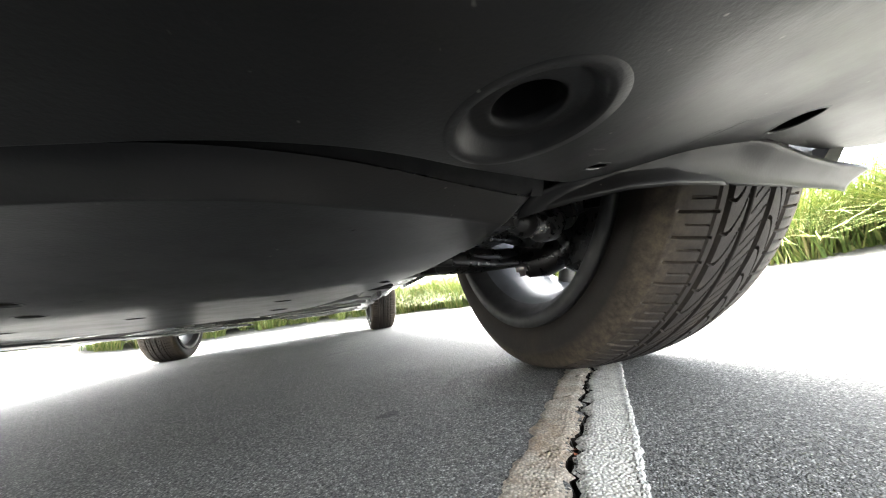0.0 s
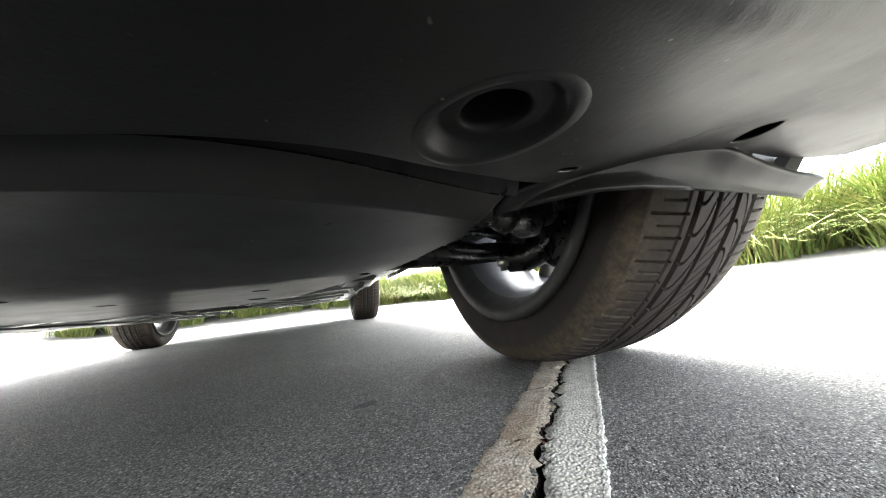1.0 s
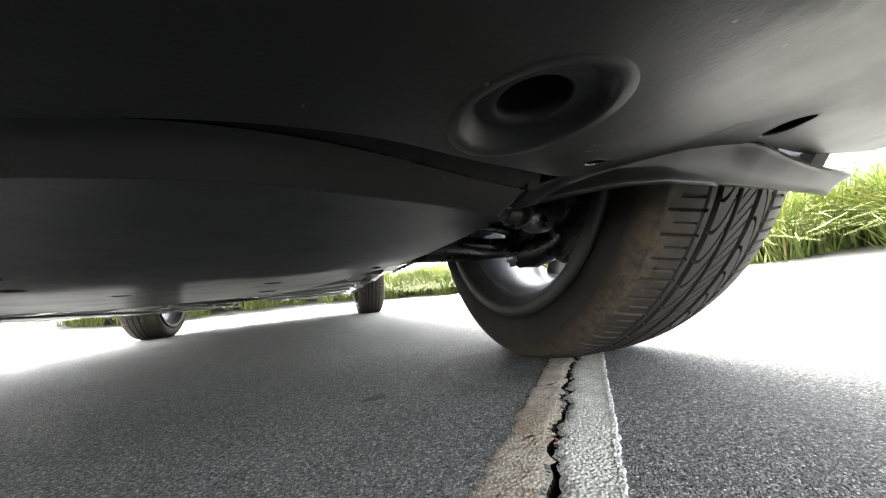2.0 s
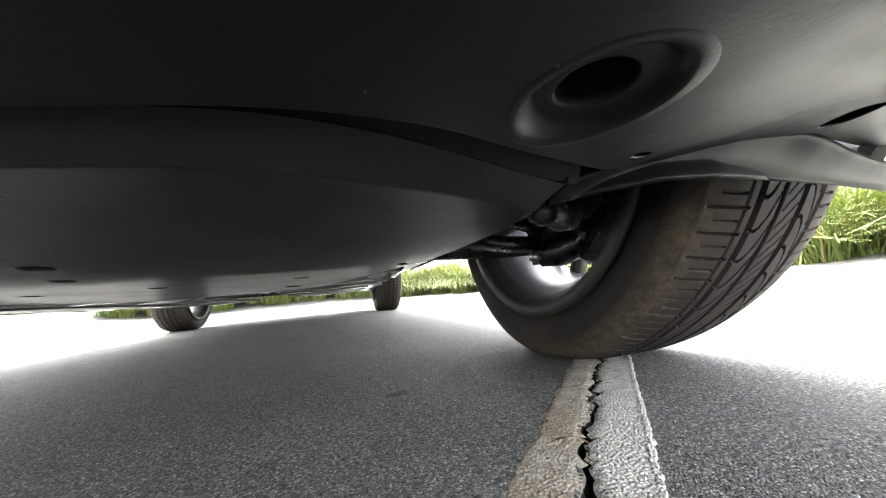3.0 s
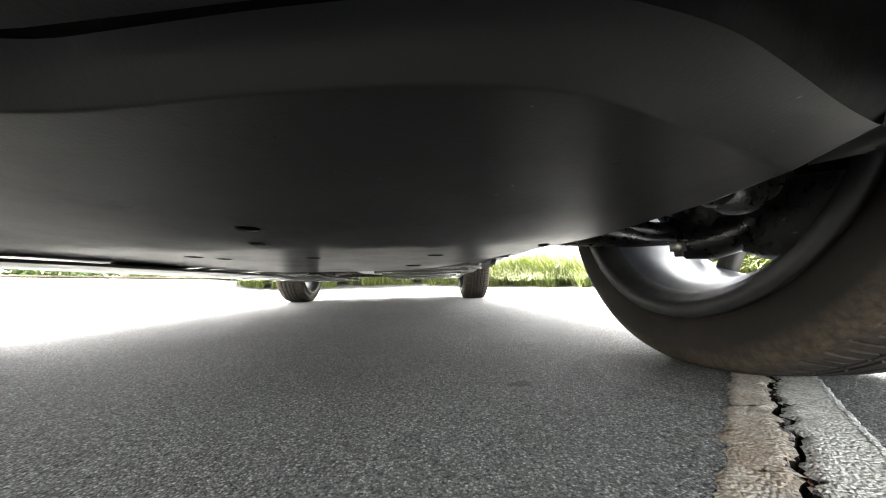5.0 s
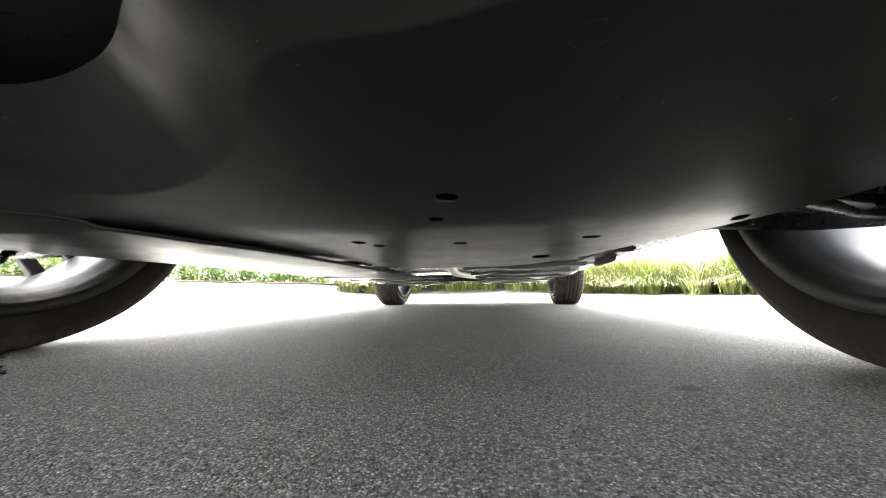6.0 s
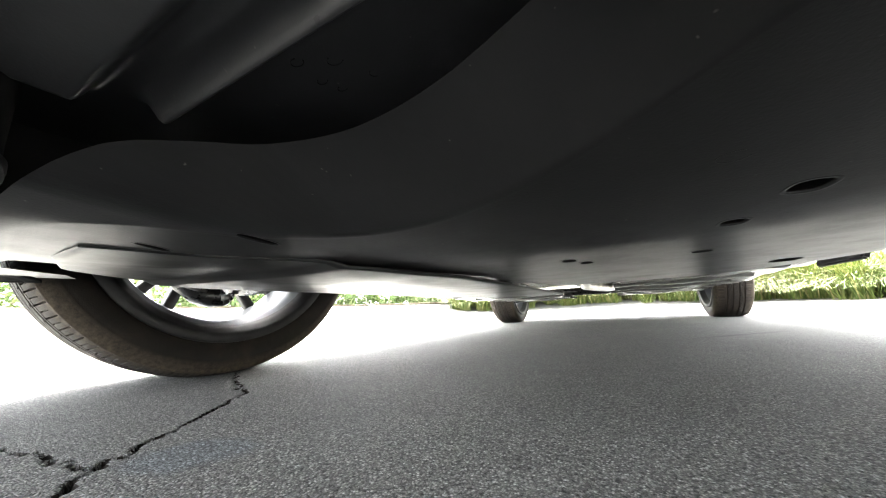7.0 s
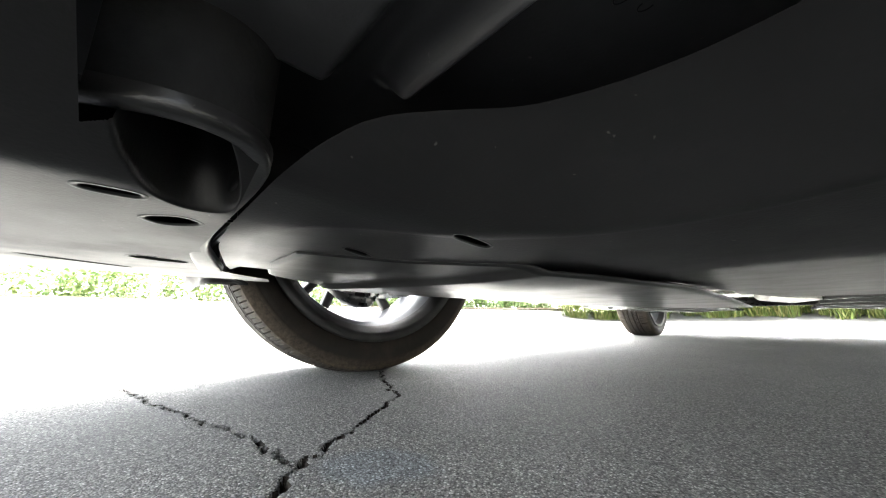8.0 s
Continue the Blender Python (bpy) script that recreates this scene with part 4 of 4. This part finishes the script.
def front_suspension(sgn):
    """Control arm, ball joint, knuckle, steering link and shield at one front wheel."""
    def place(x, y, z):
        return sgn * (0.059 + 0.88 * x), 0.005 + 0.88 * y, -0.043 + 0.88 * z

    def at(x, y, z, *turn):
        return Matrix.Translation(place(x, y, z)) @ pose(0, 0, 0, *turn)
    f = np.linspace(0, 1, 60)
    key = [0, 0.35, 0.72, 1]
    cx, cy, cz, hw = (np.interp(f, key, k) for k in ((0.36, 0.50, 0.64, 0.735), (-0.06, 0.0, 0.062, 0.085), (0.236, 0.246, 0.246, 0.250), (0.115, 0.062, 0.036, 0.024)))
    sec = [(-1.0, 0.030), (-1.03, 0.014), (-1.0, 0.002), (-0.93, -0.002), (-0.85, 0.001), (-0.6, 0.003), (-0.45, 0.014), (0.45, 0.014), (0.6, 0.003), (0.85, 0.001), (0.93, -0.002), (1.0, 0.002), (1.03, 0.014), (1.0, 0.030), (0.85, 0.026), (0.4, 0.034), (-0.4, 0.034), (-0.85, 0.026)]
    P = np.stack([np.stack([np.array(place(a, b + u * w, c + h)) for u, h in sec]) for a, b, c, w in zip(cx, cy, cz, hw)])
    F = grid_faces(60, len(sec), True)
    arm = part("control_arm", mesh_from("control_arm", P.reshape(-1, 3), F if sgn > 0 else F[:, ::-1], [BLACK_STEEL]), car, "black stamped steel lower control arm")
    for hx, hy, a, b in ((0.516, 0.04, 0.016, 0.010), (0.58, 0.085, 0.014, 0.008), (0.45, -0.085, 0.018, 0.010)):
        v = ellipse(0, 0, a, b, 25, 24)
        V = np.concatenate([np.c_[v, np.full(24, 0.0)], np.c_[v * 0.86, np.full(24, 0.0006)], np.c_[v * 0.84, np.full(24, 0.008)], np.c_[v * 0.02, np.full(24, 0.008)]])
        part("arm_hole", mesh_from("arm_hole", V, grid_faces(4, 24, True), [BLACK_STEEL]), arm, "pressed hole in the arm", at(hx, hy, 0.2455))
    part("pressed_rib", tube("pressed_rib", [place(*q) for q in ((0.40, -0.10, 0.262), (0.52, -0.03, 0.266), (0.64, 0.03, 0.266), (0.70, 0.055, 0.268))], [0.010, 0.012, 0.010, 0.007], BLACK_STEEL, 14), arm)
    # added plate: keeps the bright ground behind from showing above the arm
    part("arm_backing", box("arm_backing", (0.30, 0.34, 0.006), BLACK_STEEL, at(0.53, 0.10, 0.302), 0.002), arm, "added black plate that blocks a bright gap over the arm")
    part("pressed_rib", tube("pressed_rib", [place(*q) for q in ((0.42, -0.13, 0.285), (0.54, -0.05, 0.292), (0.66, 0.01, 0.292), (0.71, 0.04, 0.285))], [0.006, 0.008, 0.008, 0.006], BLACK_STEEL, 12), arm)
    part("ball_joint", lathe("ball_joint", [(-0.012, 0.001), (-0.012, 0.012), (-0.006, 0.018), (0.006, 0.020), (0.014, 0.017), (0.03, 0.022), (0.045, 0.018), (0.055, 0.012), (0.055, 0.001)], BLACK_STEEL, 28), arm, "black rubber-booted ball joint", at(0.745, 0.082, 0.252, 0, -90, 0))
    for bx, by in ((0.718, 0.068), (0.752, 0.060)):
        bolt = part("bolt", lathe("bolt", [(-0.016, 0.001), (-0.016, 0.0055), (-0.008, 0.006), (-0.008, 0.0105), (0.006, 0.0105), (0.006, 0.001)], STEEL, 6), arm, "bright steel bolt and nut", at(bx, by, 0.2425, 0, -90, 0))
        part("washer", lathe("washer", [(0.006, 0.002), (0.006, 0.013), (0.008, 0.013), (0.008, 0.002)], STEEL, 24), bolt)
    zc = 0.40
    lobes = [((0.78, 0.06, 0.30), (0.10, 0.10, 0.11), 0.03, 20), ((0.77, 0.02, 0.36), (0.07, 0.13, 0.10), 0.025, -10), ((0.79, -0.02, zc), (0.05, 0.15, 0.15), 0.02, 0)]
    k = part("knuckle", join("knuckle", [(*box_data(b, at(*a, t, 8, t), c), 0) for a, b, c, t in lobes], [BLACK_STEEL]), car, "black cast steering knuckle")
    part("knuckle_foot", tube("knuckle_foot", [place(*q) for q in ((0.725, 0.085, 0.252), (0.74, 0.078, 0.248), (0.765, 0.06, 0.250), (0.79, 0.035, 0.262), (0.815, 0.01, 0.290), (0.83, -0.01, 0.33))], [0.012, 0.024, 0.029, 0.030, 0.028, 0.022], BLACK_STEEL, 20), k, "black foot of the knuckle over the ball joint")
    part("tie_rod_end", tube("tie_rod_end", [place(*q) for q in ((0.635, -0.105, 0.286), (0.66, -0.092, 0.285), (0.683, -0.080, 0.291), (0.708, -0.070, 0.302), (0.728, -0.066, 0.308), (0.75, -0.06, 0.310))], [0.012, 0.021, 0.024, 0.017, 0.021, 0.012], CAST, 18), k, "shiny cast steering joint")
    part("clamp_ring", tube("clamp_ring", [place(0.733 + 0.001 * math.cos(a), -0.066 + 0.021 * math.cos(a), 0.309 + 0.021 * math.sin(a)) for a in np.linspace(0, 6.2, 30)], 0.003, STEEL, 8), k, "bright steel clamp")
    part("boot", tube("boot", [place(*q) for q in ((0.59, -0.118, 0.288), (0.606, -0.114, 0.288), (0.622, -0.109, 0.287), (0.638, -0.104, 0.286))], [0.008, 0.016, 0.019, 0.012], BLACK_STEEL, 18), k, "black rubber boot")
    part("caliper", box("caliper", (0.09, 0.13, 0.24), BLACK_STEEL, at(0.79, -0.145, zc + 0.04, 12), 0.025), car, "black brake caliper")
    part("drive_shaft", tube("drive_shaft", [place(*q) for q in ((0.2, 0.02, 0.40), (0.50, 0.01, 0.39), (0.52, 0.01, 0.39), (0.66, 0.0, 0.385))], [0.016, 0.016, 0.04, 0.045], BLACK_STEEL, 16), car, "black drive shaft with rubber boot")
    part("tie_rod", tube("tie_rod", [place(*q) for q in ((0.25, -0.12, 0.31), (0.50, -0.12, 0.295), (0.60, -0.117, 0.288))], [0.009, 0.009, 0.011], CAST, 12), car, "dull steel tie rod")
    part("strut", tube("strut", [place(*q) for q in ((0.70, 0.0, 0.42), (0.64, 0.02, 0.60), (0.58, 0.03, 0.80))], [0.03, 0.03, 0.03], BLACK_STEEL, 16), car, "black suspension strut")
    part("subframe", box("subframe", (0.30, 0.62, 0.05), BLACK_STEEL, at(0.40, 0.16, 0.295), 0.01), car, "black front subframe")


front_suspension(1)
front_suspension(-1)


# ---------------------------------------------------------------- planting round the car park
def blades(seed, places, height, width, lean, mat, name):
    rng = np.random.RandomState(seed)
    V, F = [], []
    for bx, by in places:
        h = height * rng.uniform(0.55, 1.15)
        az = rng.uniform(0, 2 * math.pi)
        dx, dy = math.cos(az), math.sin(az)
        l = lean * rng.uniform(0.2, 1.2)
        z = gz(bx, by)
        k = len(V)
        for s in (0, 0.4, 0.72, 1.0):
            r = l * s * s
            zz = z + h * (s - 0.48 * s ** 2.6 * min(1.6, l / max(h, 0.01)))
            w = width * (1 - s) * 0.5 + 0.0008
            V += [(bx + dx * r - dy * w, by + dy * r + dx * w, zz), (bx + dx * r + dy * w, by + dy * r - dx * w, zz)]
        F += [(k + 2 * i, k + 2 * i + 1, k + 2 * i + 3, k + 2 * i + 2) for i in range(3)]
    return mesh_from(name, V, F, [mat])


def tuft_row(line, depth, count, per, seed):
    rng = np.random.RandomState(seed)
    P = np.array(line, float)
    L = np.r_[0, np.cumsum(np.hypot(*np.diff(P, axis=0).T))]
    out = []
    for _ in range(count):
        s = rng.uniform(0, L[-1])
        c = np.array([np.interp(s, L, P[:, 0]), np.interp(s, L, P[:, 1])])
        i = min(np.searchsorted(L, s), len(P) - 1)
        d = P[i] - P[i - 1]
        nrm = np.array([-d[1], d[0]]) / np.hypot(*d)
        c = c + nrm * rng.uniform(0.12, depth)
        for _ in range(per):
            out.append(tuple(c + rng.randn(2) * 0.045))
    return out


REAR = [(4.9, -2.5), (4.75, 1.0), (4.4, 3.2), (3.2, 6.2), (1.6, 7.3), (-0.6, 7.5), (-2.4, 7.2), (-3.4, 6.7)]
me = blades(5, tuft_row(REAR, 1.3, 640, 90, 3), 0.74, 0.010, 0.80, GRASS, "grass")
thing("grass", me, "tall yellow-green ornamental grass along the car park edge", "grass", "stuff")
EDGE = REAR + [(-4.4, 6.0), (-5.6, 4.9), (-6.6, 3.6), (-7.2, 2.0), (-7.6, 0.4), (-7.9, -2.5)]
bed = np.array([EDGE, [(x * 1.9 + 0.3, y * 1.35 + (1.8 if y > 4 else 0.2)) for x, y in EDGE]])
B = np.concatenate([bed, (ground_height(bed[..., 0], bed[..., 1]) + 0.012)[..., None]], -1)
thing("planting_bed", sheet("planting_bed", B, SOIL, 0.03), "brown bark mulch bed under the grass", "planting bed", "structure")


def leaf_cloud(seed, boxes, count, size, mat, name):
    """Many small folded leaves through rounded clumps: centre and half sizes."""
    rng = np.random.RandomState(seed)
    V, F = [], []
    for _ in range(count):
        cx, cy, cz, rx, ry, rz = boxes[rng.randint(len(boxes))]
        d = rng.randn(3)
        d *= rng.uniform(0.55, 1.0) ** 0.5 / np.linalg.norm(d)
        c = np.array([cx + d[0] * rx, cy + d[1] * ry, cz + d[2] * rz])
        u, w = rng.randn(3), rng.randn(3)
        u /= np.linalg.norm(u)
        w -= u * (w @ u)
        w /= np.linalg.norm(w)
        l = size * rng.uniform(0.6, 1.3)
        k = len(V)
        V += [c, c + u * l * 0.5 + w * l * 0.25, c + u * l, c + u * l * 0.5 - w * l * 0.25]
        F.append((k, k + 1, k + 2, k + 3))
    return mesh_from(name, V, F, [mat])


def hedge_clumps(line, depth, height, seed, step=0.35):
    rng = np.random.RandomState(seed)
    P = np.array(line, float)
    L = np.r_[0, np.cumsum(np.hypot(*np.diff(P, axis=0).T))]
    out = []
    for s in np.arange(0, L[-1], step):
        x, y = np.interp(s, L, P[:, 0]), np.interp(s, L, P[:, 1])
        r = rng.uniform(0.7, 1.15)
        h = height * r
        out.append((x - 0.3 * depth + rng.randn() * 0.1, y + 0.3 * depth + rng.randn() * 0.1, gz(x, y) + h * 0.5, depth * 0.6, depth * 0.6, h * 0.55))
    return out


hedge = tagged(new("hedge"), "low green shrubs along the car park edge", "hedge")
part("leaves", leaf_cloud(11, hedge_clumps([(-3.2, 7.0), (-4.4, 6.1), (-5.6, 5.0), (-6.6, 3.7), (-7.2, 2.4)], 0.7, 0.6, 1), 16000, 0.085, LEAF, "leaves"), hedge, "small bright green leaves")
hedge2 = tagged(new("hedge"), "pale sunlit shrubs behind the car park kerb", "hedge")
part("leaves", leaf_cloud(12, hedge_clumps([(-8.2, 3.6), (-8.6, 2.4), (-9.0, 1.0), (-9.2, -0.6), (-9.3, -2.4)], 1.1, 1.0, 2, 0.7), 8500, 0.11, LEAF, "leaves"), hedge2, "loose pale green leaves")


def hedge_stems(owner, line, count, seed):
    """Thin bare stems under the leaves, one mesh each."""
    rng = np.random.RandomState(seed)
    P = np.array(line, float)
    L = np.r_[0, np.cumsum(np.hypot(*np.diff(P, axis=0).T))]
    for s in np.linspace(0.2, L[-1] - 0.2, count):
        x, y = np.interp(s, L, P[:, 0]) - 0.2, np.interp(s, L, P[:, 1]) + 0.2
        z, dx, dy = gz(x, y), rng.uniform(-0.15, 0.15), rng.uniform(-0.15, 0.15)
        part("stem", tube("stem", [(x, y, z - 0.02), (x + 0.4 * dx, y + 0.4 * dy, z + 0.25), (x + dx, y + dy, z + 0.6)], [0.016, 0.012, 0.006], BARK, 8), owner, "thin woody stem")


hedge_stems(hedge, [(-3.2, 7.0), (-4.4, 6.1), (-5.6, 5.0), (-6.6, 3.7), (-7.2, 2.4)], 14, 31)
hedge_stems(hedge2, [(-8.2, 3.6), (-8.6, 2.4), (-9.0, 1.0), (-9.2, -0.6), (-9.3, -2.4)], 12, 32)


def young_tree(x, y, lean, seed):
    t = tagged(new("tree"), "young tree with a pale bare trunk and thin crown", "tree", "young trees")
    t.location = (x, y, gz(x, y))
    part("trunk", tube("trunk", [(0, 0, -0.1), (lean * 0.4, 0, 0.8), (lean, 0.05, 1.8), (lean * 1.2, 0.05, 2.8)], [0.055, 0.045, 0.035, 0.02], BARK, 10), t)
    rng = np.random.RandomState(seed)
    boxes = []
    for i in range(6):
        a = rng.uniform(0, 6.28)
        e = (lean + math.cos(a) * 0.7, math.sin(a) * 0.7, rng.uniform(2.3, 3.3))
        part("limb", tube("limb", [(lean * 0.9, 0.04, 1.6 + 0.12 * i), ((e[0] + lean) / 2, e[1] / 2, (e[2] + 1.9) / 2), e], [0.02, 0.014, 0.006], BARK, 6), t)
        boxes.append((*e, 0.45, 0.45, 0.35))
    part("crown", leaf_cloud(seed, boxes, 2600, 0.10, LEAF, "crown"), t, "thin airy green crown")


young_tree(-8.0, -0.1, 0.12, 21)
young_tree(-7.7, 2.1, 0.35, 22)
young_tree(-9.6, 2.9, -0.1, 23)
